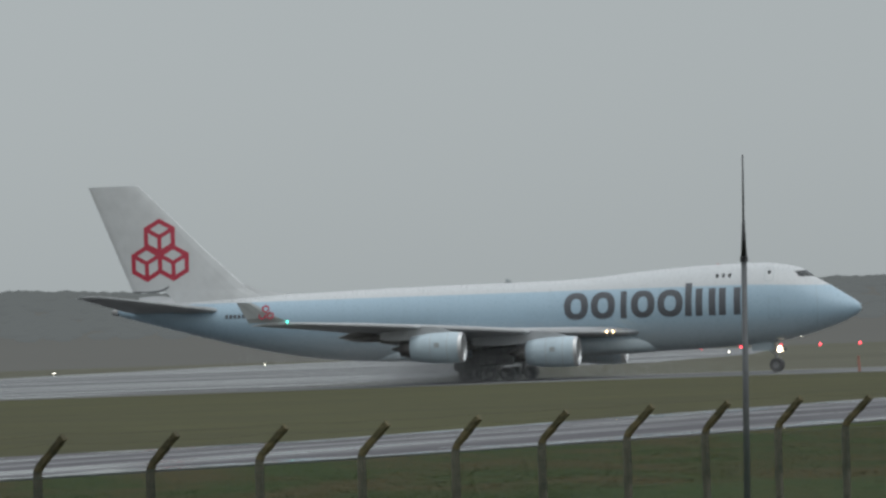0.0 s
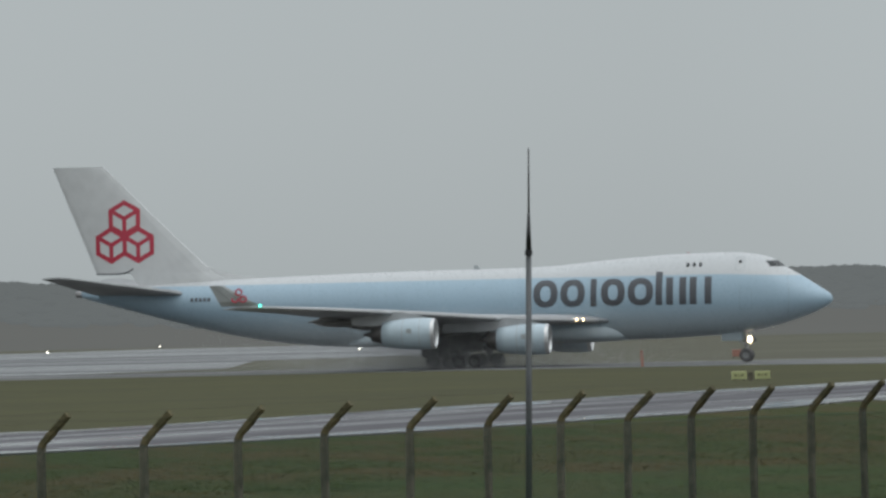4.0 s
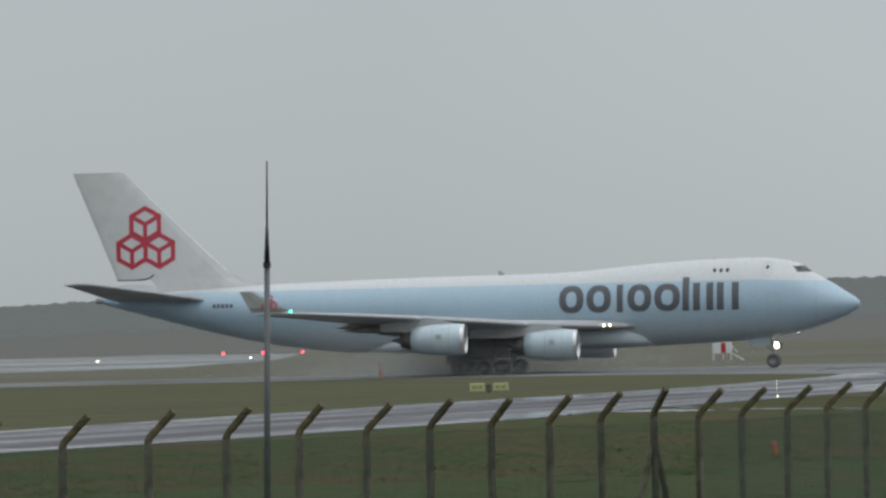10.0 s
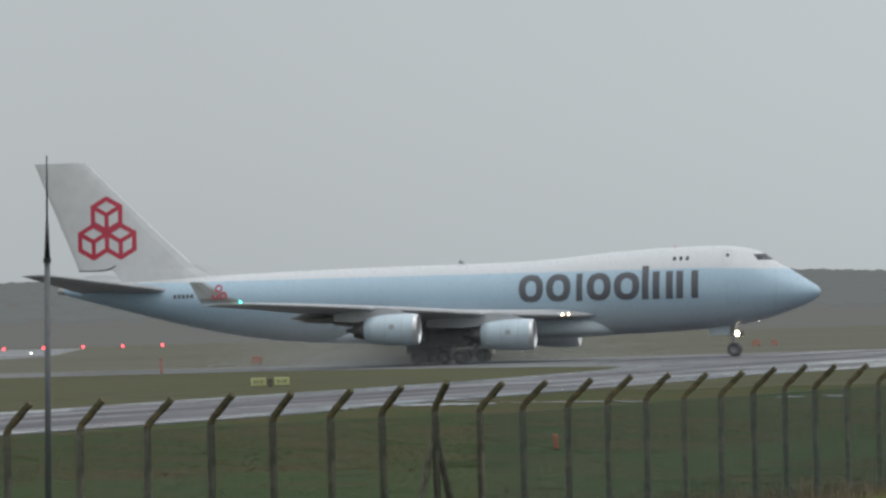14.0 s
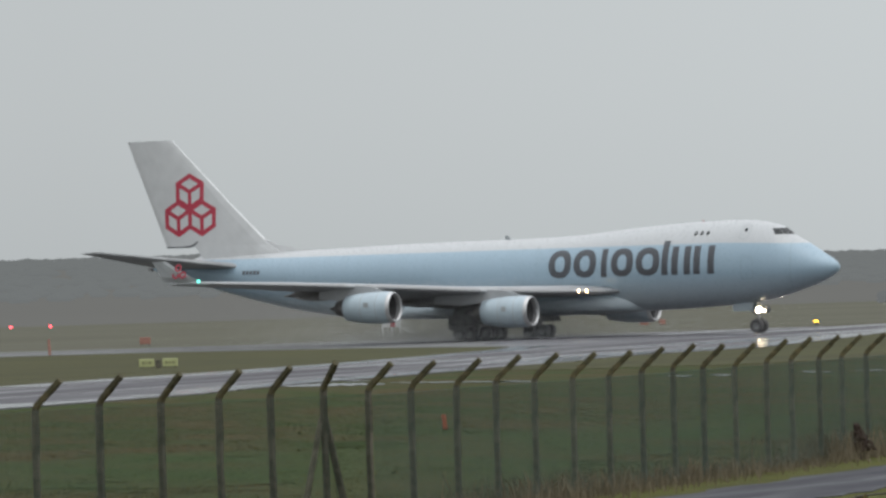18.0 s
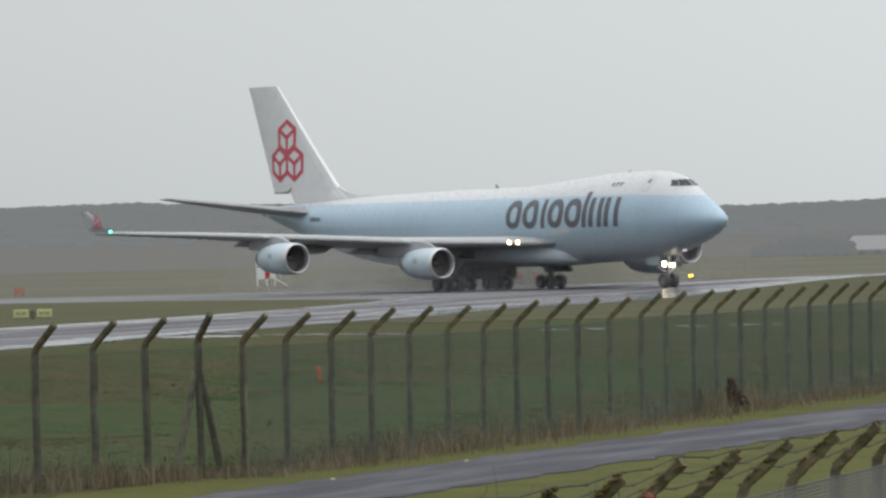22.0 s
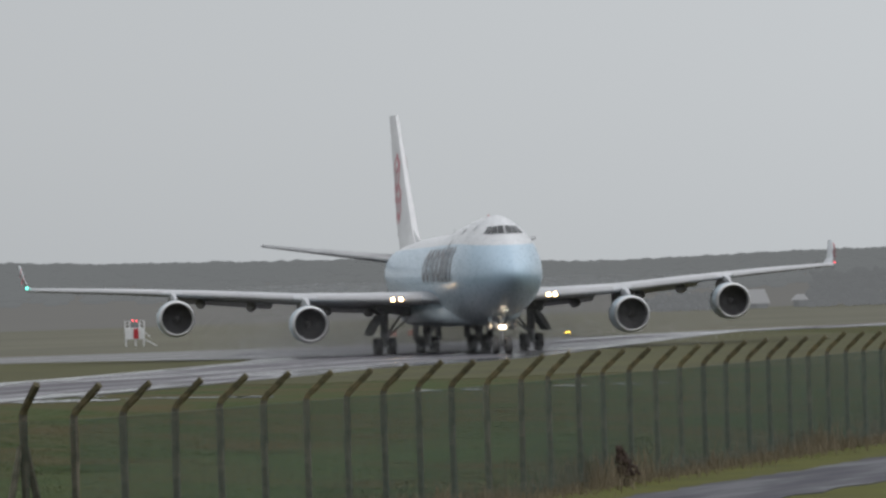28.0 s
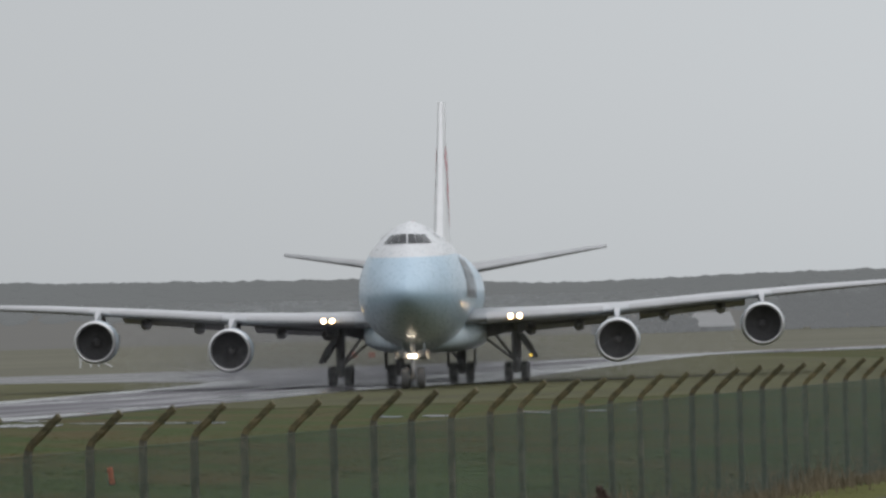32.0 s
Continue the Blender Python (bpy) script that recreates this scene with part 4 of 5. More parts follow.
def build_brambles():
    """Bare bramble shoots that have grown up through the nearer fence."""
    rng = random.Random(17)
    for x, y, n in ((13.4, 47.2, 26), (14.9, 49.7, 12)):
        ob = thing("bramble", pose(x, y, -0.85), "bare dark bramble shoots growing through the fence", "bramble")
        for j in range(n):
            bm = bmesh.new()
            p = Vector((rng.gauss(0, 0.5), rng.gauss(0, 0.5), 0))
            d = Vector((rng.gauss(0, 0.25), rng.gauss(0, 0.25), 1)).normalized()
            r = rng.uniform(0.005, 0.011)
            for k in range(9):
                q = p + d * rng.uniform(0.28, 0.36)
                tube(bm, p, q, r, r * 0.85, 4, False)
                if k > 3 and rng.random() < 0.5:
                    e = Vector((rng.gauss(0, 1), rng.gauss(0, 1), 0.4)).normalized()
                    tube(bm, q, q + e * rng.uniform(0.05, 0.25), r * 0.6, r * 0.3, 3, False)
                p, r = q, r * 0.85
                d = (d + Vector((rng.gauss(0, 0.12), rng.gauss(0, 0.12), -0.09 if k > 3 else 0))).normalized()
            part("shoot", bm, M_DOCK, ob)
    ob = thing("bramble", pose(14.25, 48.0, -0.85), "thin bare shoot with a dark curled leaf at its tip", "bramble")
    bm = bmesh.new()
    way = [Vector((0.12, -0.05, 0)), Vector((0.1, -0.04, 1.2)), Vector((0.02, 0.0, 2.2)), Vector((-0.08, -0.06, 2.82))]
    for k in range(3):
        tube(bm, way[k], way[k + 1], 0.009 - 0.002 * k, 0.007 - 0.002 * k, 5, False)
    tube(bm, way[2], way[2] + Vector((0.24, 0.1, 0.55)), 0.005, 0.003, 4, False)
    part("shoot", bm, M_DOCK, ob)
    for dx, dz, t in ((0.0, 0.0, 20), (0.035, -0.02, -35), (-0.02, 0.035, 70)):
        bm = bmesh.new()
        bmesh.ops.create_icosphere(bm, subdivisions=1, radius=0.03, matrix=Matrix.Translation(way[3] + Vector((dx, 0, dz))) @ Matrix.Rotation(radians(t), 4, "Y") @ Matrix.Diagonal((1.2, 0.35, 0.6, 1)))
        part("leaf", bm, M_DARK, ob, "dark curled dead leaf")


build_brambles()


def build_scrap(x, y):
    ob = thing("yellow_scrap", pose(x, y, 0.05), "small yellow scrap lying on the wet lane", "litter", "yellow scraps")
    bm = bmesh.new()
    bmesh.ops.create_icosphere(bm, subdivisions=1, radius=0.045, matrix=Matrix.Translation((0, 0, 0.02)) @ Matrix.Diagonal((1.2, 0.9, 0.5, 1)))
    part("scrap", bm, M_YELLOW, ob)


build_scrap(23.4, 96.4)
build_scrap(27.4, 102.4)
# ---------------------------------------------------------------- the aircraft: nose at local x = 0, nose points to +x, +y its port side
def livery():
    """White crown over a pale blue hull whose belly is painted paler to offset its shade, split along the cheat line;
    wet and glossy.
    """
    m = bpy.data.materials.new("hull paint")
    m.use_nodes = True
    n, l = m.node_tree.nodes, m.node_tree.links
    b = n["Principled BSDF"]
    b.inputs["Roughness"].default_value = 0.38
    b.inputs["Coat Weight"].default_value = 0.2
    b.inputs["Coat Roughness"].default_value = 0.12
    tc, sep = n.new("ShaderNodeTexCoord"), n.new("ShaderNodeSeparateXYZ")
    l.new(tc.outputs["Object"], sep.inputs[0])

    def step(lo, hi):
        r = n.new("ShaderNodeMapRange")
        r.inputs["From Min"].default_value, r.inputs["From Max"].default_value = lo, hi
        l.new(sep.outputs["Z"], r.inputs["Value"])
        return r
    low, high = step(3.0, 5.2), step(7.82, 7.86)
    # the split line droops a little towards the nose
    droop, lift = n.new("ShaderNodeMapRange"), n.new("ShaderNodeMath")
    droop.interpolation_type = "SMOOTHSTEP"
    droop.inputs["From Min"].default_value, droop.inputs["From Max"].default_value = -11.0, -2.5
    droop.inputs["To Min"].default_value, droop.inputs["To Max"].default_value = 0.0, 0.24
    lift.operation = "ADD"
    l.new(sep.outputs["X"], droop.inputs["Value"])
    l.new(sep.outputs["Z"], lift.inputs[0])
    l.new(droop.outputs[0], lift.inputs[1])
    l.new(lift.outputs[0], high.inputs["Value"])
    c1, c2 = n.new("ShaderNodeMixRGB"), n.new("ShaderNodeMixRGB")
    # low hull colour lifted to make up for shade under the body
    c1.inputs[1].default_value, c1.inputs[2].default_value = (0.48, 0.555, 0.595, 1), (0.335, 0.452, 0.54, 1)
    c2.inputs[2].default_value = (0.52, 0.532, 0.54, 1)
    l.new(low.outputs[0], c1.inputs[0])
    l.new(high.outputs[0], c2.inputs[0])
    l.new(c1.outputs[0], c2.inputs[1])
    big, fine = n.new("ShaderNodeTexNoise"), n.new("ShaderNodeTexNoise")
    mp = n.new("ShaderNodeMapping")
    mp.inputs["Scale"].default_value = (1.6, 1, 0.25)
    l.new(tc.outputs["Object"], mp.inputs["Vector"])
    l.new(mp.outputs[0], big.inputs["Vector"])
    l.new(tc.outputs["Object"], fine.inputs["Vector"])
    big.inputs["Scale"].default_value, fine.inputs["Scale"].default_value = 0.9, 5.0
    t1, mul = n.new("ShaderNodeMapRange"), n.new("ShaderNodeMixRGB")
    t1.inputs["To Min"].default_value, t1.inputs["To Max"].default_value = 0.95, 1.04
    mul.blend_type, mul.inputs[0].default_value = "MULTIPLY", 1
    l.new(big.outputs["Fac"], t1.inputs["Value"])
    l.new(c2.outputs[0], mul.inputs[1])
    l.new(t1.outputs[0], mul.inputs[2])
    l.new(mul.outputs[0], b.inputs["Base Color"])
    rr = n.new("ShaderNodeMapRange")
    rr.inputs["To Min"].default_value, rr.inputs["To Max"].default_value = 0.2, 0.38
    l.new(fine.outputs["Fac"], rr.inputs["Value"])
    l.new(rr.outputs[0], b.inputs["Roughness"])
    return m


M_HULL = livery()
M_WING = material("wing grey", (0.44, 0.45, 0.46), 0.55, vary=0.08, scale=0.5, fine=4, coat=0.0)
M_STAB = material("dull tailplane grey", (0.34, 0.345, 0.35), 0.5, vary=0.1, scale=0.6, fine=4)
# flap grey set below the wing grey to suggest shade under the wing
M_FLAP = material("darker flap grey", (0.36, 0.352, 0.35), 0.5, vary=0.15, scale=0.8, fine=5)
M_SLAT = material("bare leading edge", (0.33, 0.33, 0.335), 0.45, metal=0.1, vary=0.06, scale=0.8, fine=5)
M_NAC = material("engine cowl", (0.49, 0.585, 0.64), 0.42, vary=0.06, scale=0.7, fine=5, coat=0.12)
M_LIP = material("polished intake lip", (0.6, 0.6, 0.6), 0.36, metal=0.7, vary=0.05)
# fan, nozzle, tyre, gear and lettering greys lifted to stand in for haze
M_FAN = material("dark fan", (0.15, 0.147, 0.15), 0.6, vary=0.15, scale=3, fine=15)
M_NOZ = material("sooty nozzle", (0.18, 0.17, 0.165), 0.45, metal=0.6, vary=0.15)
M_TYRE = material("haze-lifted tyre rubber", (0.15, 0.147, 0.146), 0.7, vary=0.15, fine=10)
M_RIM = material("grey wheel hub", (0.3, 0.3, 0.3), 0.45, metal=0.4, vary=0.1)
M_STRUT = material("haze-lifted gear paint", (0.5, 0.5, 0.5), 0.45, metal=0.3, vary=0.12)
M_WELL = material("haze-lifted bay grey", (0.3, 0.3, 0.3), 0.8, vary=0.2)
M_WORD = material("dark grey lettering", (0.078, 0.083, 0.095), 0.4, vary=0.06, coat=0.2)
M_EMBLEM = material("crimson tail emblem", (0.5, 0.04, 0.075), 0.35, vary=0.05, coat=0.3)
M_TIP = material("winglet grey", (0.5, 0.52, 0.535), 0.4, vary=0.04, scale=1, fine=8)
M_GLASS = material("cockpit glass", (0.015, 0.018, 0.02), 0.08, vary=0.05)
M_FIN = material("fin white", (0.64, 0.645, 0.645), 0.4, vary=0.04, scale=0.8, fine=8, coat=0.2)
M_LINE_BLUE = material("door seam on blue", (0.29, 0.39, 0.46), 0.5, vary=0.1)
M_SEAM = material("panel seam", (0.42, 0.45, 0.46), 0.5, vary=0.1)

# profiles of the hull: distance behind the nose tip and height of crown, height of keel, half width, height of the widest point
CROWN = [(0, 5.64), (0.08, 5.82), (0.3, 6.04), (2.4, 7.42), (4.2, 8.46), (4.9, 9.02), (5.6, 9.32), (6.4, 9.52), (8, 9.76), (10, 9.8), (12.5, 9.76), (15, 9.68), (18, 9.5), (20.5, 9.31), (22.5, 9.12), (24.5, 8.96), (27, 8.84), (31, 8.79), (37, 8.76), (43, 8.68), (52, 8.46), (55, 8.36), (64, 8), (66.5, 7.88), (68, 7.75), (68.6, 7.6)]
KEEL = [(0, 5.36), (0.08, 5.18), (0.3, 4.96), (0.8, 4.66), (1.4, 4.36), (2.4, 3.97), (4.2, 3.4), (4.9, 3.2), (6.4, 2.86), (8, 2.62), (10, 2.45), (12.5, 2.32), (15, 2.22), (24.5, 2.02), (27, 2), (43, 2.02), (46, 2.15), (49, 2.42), (52, 2.85), (55, 3.42), (58, 4.12), (61, 4.92), (66.5, 6.42), (68, 6.85), (68.6, 7.08)]
BREADTH = [(0, 0.12), (0.08, 0.32), (0.3, 0.58), (0.8, 0.98), (1.4, 1.34), (2.4, 1.8), (3.4, 2.14), (4.2, 2.38), (4.9, 2.56), (6.4, 2.84), (8, 3.04), (10, 3.17), (12.5, 3.23), (15, 3.25), (43, 3.25), (46, 3.22), (49, 3.14), (52, 2.97), (55, 2.7), (58, 2.34), (61, 1.9), (64, 1.4), (66.5, 0.9), (68, 0.52), (68.6, 0.25)]
WAIST = [(0, 5.5), (2.4, 5.5), (5.6, 5.6), (43, 5.6), (46, 5.62), (49, 5.68), (52, 5.78), (55, 5.95), (58, 6.2), (61, 6.5), (64, 6.85), (68, 7.28), (68.6, 7.33)]


def station(x):
    """Crown, keel, half width and height of the widest point of the hull at x."""
    return [float(np.interp(-x, [q[0] for q in prof], [q[1] for q in prof])) for prof in (CROWN, KEEL, BREADTH, WAIST)]


def egg(x):
    """How far the upper lobe narrows: most round the upper deck, little behind it."""
    return 1.06 + 0.3 * smoothstep(-26, -12, x)


def hull_half(x, z):
    """Half width of the hull at x and height z."""
    zt, zb, w, zw = station(x)
    u = (z - zw) / (zt - zw) if z > zw else (zw - z) / (zw - zb)
    return w * math.sqrt(max(0.0, 1 - min(1.0, u) ** 2)) ** (egg(x) if z > zw else 0.96)


def hull_x(y, z):
    """How far back the nose's skin lies at y, z."""
    lo, hi = 0.0, -14.0
    for _ in range(40):
        m = (lo + hi) / 2
        zt, zb, w, zw = station(m)
        inside = zb < z < zt and hull_half(m, z) > abs(y)
        lo, hi = (lo, m) if inside else (m, hi)
    return (lo + hi) / 2


def hull_ring(x, n=40):
    zt, zb, w, zw = station(x)
    out = []
    for k in range(n):
        a = 2 * math.pi * k / n
        c, s = math.cos(a), math.sin(a)
        q = egg(x) if s > 0 else 0.96
        out.append(Vector((x, math.copysign(abs(c) ** q, c) * w, zw + s * ((zt - zw) if s > 0 else (zw - zb)))))
    return out


PLANE = thing("cargo_aircraft", None, "four-engined jumbo freighter in white and pale blue, taxiing in rain", "aircraft")


def build_hull():
    bm = bmesh.new()
    xs = sorted({round(-q[0], 3) for prof in (CROWN, KEEL, BREADTH) for q in prof} | {-1.5 * k for k in range(1, 45)}, reverse=True)
    loft(bm, [hull_ring(x) for x in xs], True, True, True)
    bmesh.ops.recalc_face_normals(bm, faces=bm.faces)
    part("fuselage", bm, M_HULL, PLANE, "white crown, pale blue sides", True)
    bm = bmesh.new()
    rings = []
    for x, w, zt, zb in ((-17.5, 0.3, 3.0, 2.3), (-19, 2.2, 3.6, 2.1), (-21.5, 3.4, 4.2, 2.0), (-26, 3.75, 4.35, 1.93), (-33, 3.75, 4.2, 1.9), (-38, 3.55, 3.8, 1.9), (-41, 2.9, 3.4, 1.95), (-44, 1.2, 2.8, 2.05)):
        rings.append([Vector((x, w * math.copysign(abs(math.cos(a)) ** 0.7, math.cos(a)), (zt + zb) / 2 + (zt - zb) / 2 * math.copysign(abs(math.sin(a)) ** 0.7, math.sin(a)))) for a in (2 * math.pi * k / 28 for k in range(28))])
    loft(bm, rings, True, True, True)
    bmesh.ops.recalc_face_normals(bm, faces=bm.faces)
    part("wing_fairing", bm, M_HULL, PLANE, "blue-grey fairing under the wing root", True)


build_hull()


def skin_patch(bm, quad, side, off=0.02, n=3, m=2):
    """A patch of four (x, z) corners laid on the hull's side."""
    (a, b, c, d) = quad
    g = []
    for i in range(n + 1):
        row = []
        for j in range(m + 1):
            u, v = i / n, j / m
            x = (a[0] * (1 - u) + d[0] * u) * (1 - v) + (b[0] * (1 - u) + c[0] * u) * v
            z = (a[1] * (1 - u) + d[1] * u) * (1 - v) + (b[1] * (1 - u) + c[1] * u) * v
            row.append(bm.verts.new((x, side * (hull_half(x, z) + off), z)))
        g.append(row)
    for i in range(n):
        for j in range(m):
            bm.faces.new((g[i][j], g[i][j + 1], g[i + 1][j + 1], g[i + 1][j]))


def skin_ring(bm, x, z, rx, rz, thick, side, gap=0.0, power=2.4, n=28):
    """A rounded band on the hull's side: a plain oval with a hole."""
    vs = []
    for k in range(n + 1):
        a = gap + (2 * math.pi - 2 * gap) * k / n
        c, s = math.cos(a), math.sin(a)
        e = (abs(c) ** power + abs(s) ** power) ** (-1 / power)
        row = []
        for q in (0.0, 0.5, 1.0):
            px, pz = x + e * c * (rx - thick * q), z + e * s * (rz - thick * 0.85 * q)
            row.append(bm.verts.new((px, side * (hull_half(px, pz) + 0.02), pz)))
        vs.append(row)
    for a, b in zip(vs, vs[1:]):
        for j in range(2):
            bm.faces.new((a[j], a[j + 1], b[j + 1], b[j]))


def build_wordmark():
    """The operator's mark, reduced to plain ovals and bars in its colour."""
    zc, hz = 6.42, 1.22
    for side in (-1, 1):
        for kind, x0, x1 in (("oval", -26.4, -24.2), ("oval", -23.95, -21.75), ("bar", -21.25, -20.7), ("oval", -20.3, -18.15), ("oval", -17.9, -15.6), ("tall", -15.4, -14.8), ("pair", -14.45, -12.65), ("pair", -12.35, -10.4)):
            bm = bmesh.new()
            if side > 0:
                x0, x1 = -36.9 - x1, -36.9 - x0
            if kind == "oval":
                skin_ring(bm, (x0 + x1) / 2, zc, (x1 - x0) / 2, hz, 0.63, side)
            elif kind == "pair":
                for u, v in ((x0, x0 + 0.62), (x1 - 0.62, x1)):
                    skin_patch(bm, ((u, zc - hz), (v, zc - hz), (v, zc + hz), (u, zc + hz)), side, n=8)
            else:
                t = 0.52 if kind == "tall" else 0
                skin_patch(bm, ((x0, zc - hz), (x1, zc - hz), (x1, zc + hz + t), (x0, zc + hz + t)), side, n=8)
            part("wordmark_shape", bm, M_WORD, PLANE, "plain dark grey shape of the side marking")
        bm = bmesh.new()
        for k in range(5):
            u = -57.9 + 0.4 * k
            skin_patch(bm, ((u, 6.4), (u + 0.28, 6.4), (u + 0.28, 6.75), (u, 6.75)), side)
        part("registration_bars", bm, M_WORD, PLANE, "small dark bars near the tail")


build_wordmark()


def build_windows():
    lo, hi = (0.02, 0.52, 0.96, 1.42), (0.02, 0.42, 0.72, 1.0)
    for side in (-1, 1):
        for k in range(3):
            bm = bmesh.new()
            g = []
            for i in range(5):
                v = i / 4
                z = 8.42 + v * (8.97 - 8.42 - 0.02 * k)
                row = []
                for j in range(5):
                    u = j / 4
                    ya = lo[k] + 0.018 + (lo[k + 1] - lo[k] - 0.036) * u
                    yb = hi[k] + 0.018 + (hi[k + 1] - hi[k] - 0.036) * u
                    y = ya + (yb - ya) * v
                    row.append(bm.verts.new((hull_x(y, z) + 0.03, side * (y + 0.012), z + 0.01)))
                g.append(row)
            for i in range(4):
                for j in range(4):
                    bm.faces.new((g[i][j], g[i][j + 1], g[i + 1][j + 1], g[i + 1][j]))
            part("cockpit_window", bm, M_GLASS, PLANE, "dark cockpit pane")
        for x in (-12.62, -12.05, -11.48):
            bm = bmesh.new()
            skin_ring(bm, x, 8.72, 0.14, 0.19, 0.13, side, power=3, n=16)
            part("cabin_window", bm, M_GLASS, PLANE, "small dark upper-deck window")
        bm = bmesh.new()
        skin_ring(bm, -7.95, 8.72, 0.42, 0.62, 0.05, side, power=6)
        part("crew_door", bm, M_SEAM, PLANE, "grey outline of the crew door")
        bm = bmesh.new()
        skin_ring(bm, -7.95, 8.9, 0.14, 0.16, 0.13, side, power=3, n=14)
        part("door_window", bm, M_GLASS, PLANE)
        bm = bmesh.new()
        skin_ring(bm, -7.4, 5.6, 0.55, 0.95, 0.04, side, power=7)
        part("main_deck_door", bm, M_LINE_BLUE, PLANE)
        bm = bmesh.new()
        for k in range(12):
            z = 3.6 + k * 0.36
            xx = -3.9 + 0.25 * math.sin(k / 11 * math.pi)
            skin_patch(bm, ((xx, z), (xx + 0.05, z), (xx + 0.05, z + 0.36), (xx, z + 0.36)), side, 0.012, 1, 1)
        part("nose_door_seam", bm, M_LINE_BLUE, PLANE)
    bm = bmesh.new()
    skin_ring(bm, -45.0, 5.9, 1.7, 1.55, 0.05, 1, power=9)
    part("cargo_door", bm, M_LINE_BLUE, PLANE)


build_windows()


def airfoil(chord, thick, n=14):
    """Points of a wing section round from the trailing edge: (back, up)."""
    out = []
    for s in (1, -1):
        for k in range(n):
            t = k / n
            c = 0.5 * (1 + math.cos(math.pi * t)) if s > 0 else 0.5 * (1 - math.cos(math.pi * t))
            y = 5 * thick * (0.2969 * math.sqrt(c) - 0.126 * c - 0.3516 * c * c + 0.2843 * c ** 3 - 0.1036 * c ** 4)
            camb = 0.02 * (1 - (2 * c - 1) ** 2)
            out.append((c * chord, (camb + (y if s > 0 else -0.85 * y)) * chord))
    return out


def wing_rings(stations):
    """Rings from stations (y, leading edge x, z of leading edge, chord, thickness, drop of the trailing edge)."""
    rings = []
    for y, xl, zl, ch, th, drop in stations:
        rings.append([Vector((xl - c, y, zl + u - drop * c / ch)) for c, u in airfoil(ch, th)])
    return rings


WING = [(2.6, -19.4, 3.9, 17.6, 0.065, 0.6), (7.0, -23.3, 4.05, 14.3, 0.068, 0.5), (12.0, -27.7, 4.27, 10.9, 0.075, 0.35), (18.0, -33.0, 4.75, 8.6, 0.08, 0.2), (24.5, -38.7, 5.22, 6.5, 0.08, 0.1), (31.1, -44.5, 5.62, 4.1, 0.08, 0.05)]


def wing_at(y):
    return [float(np.interp(y, [w[0] for w in WING], [w[k] for w in WING])) for k in (1, 2, 3, 4, 5)]


def flip(bm, s):
    if s < 0:
        for v in bm.verts:
            v.co.y = -v.co.y
    bmesh.ops.recalc_face_normals(bm, faces=bm.faces)
    return bm


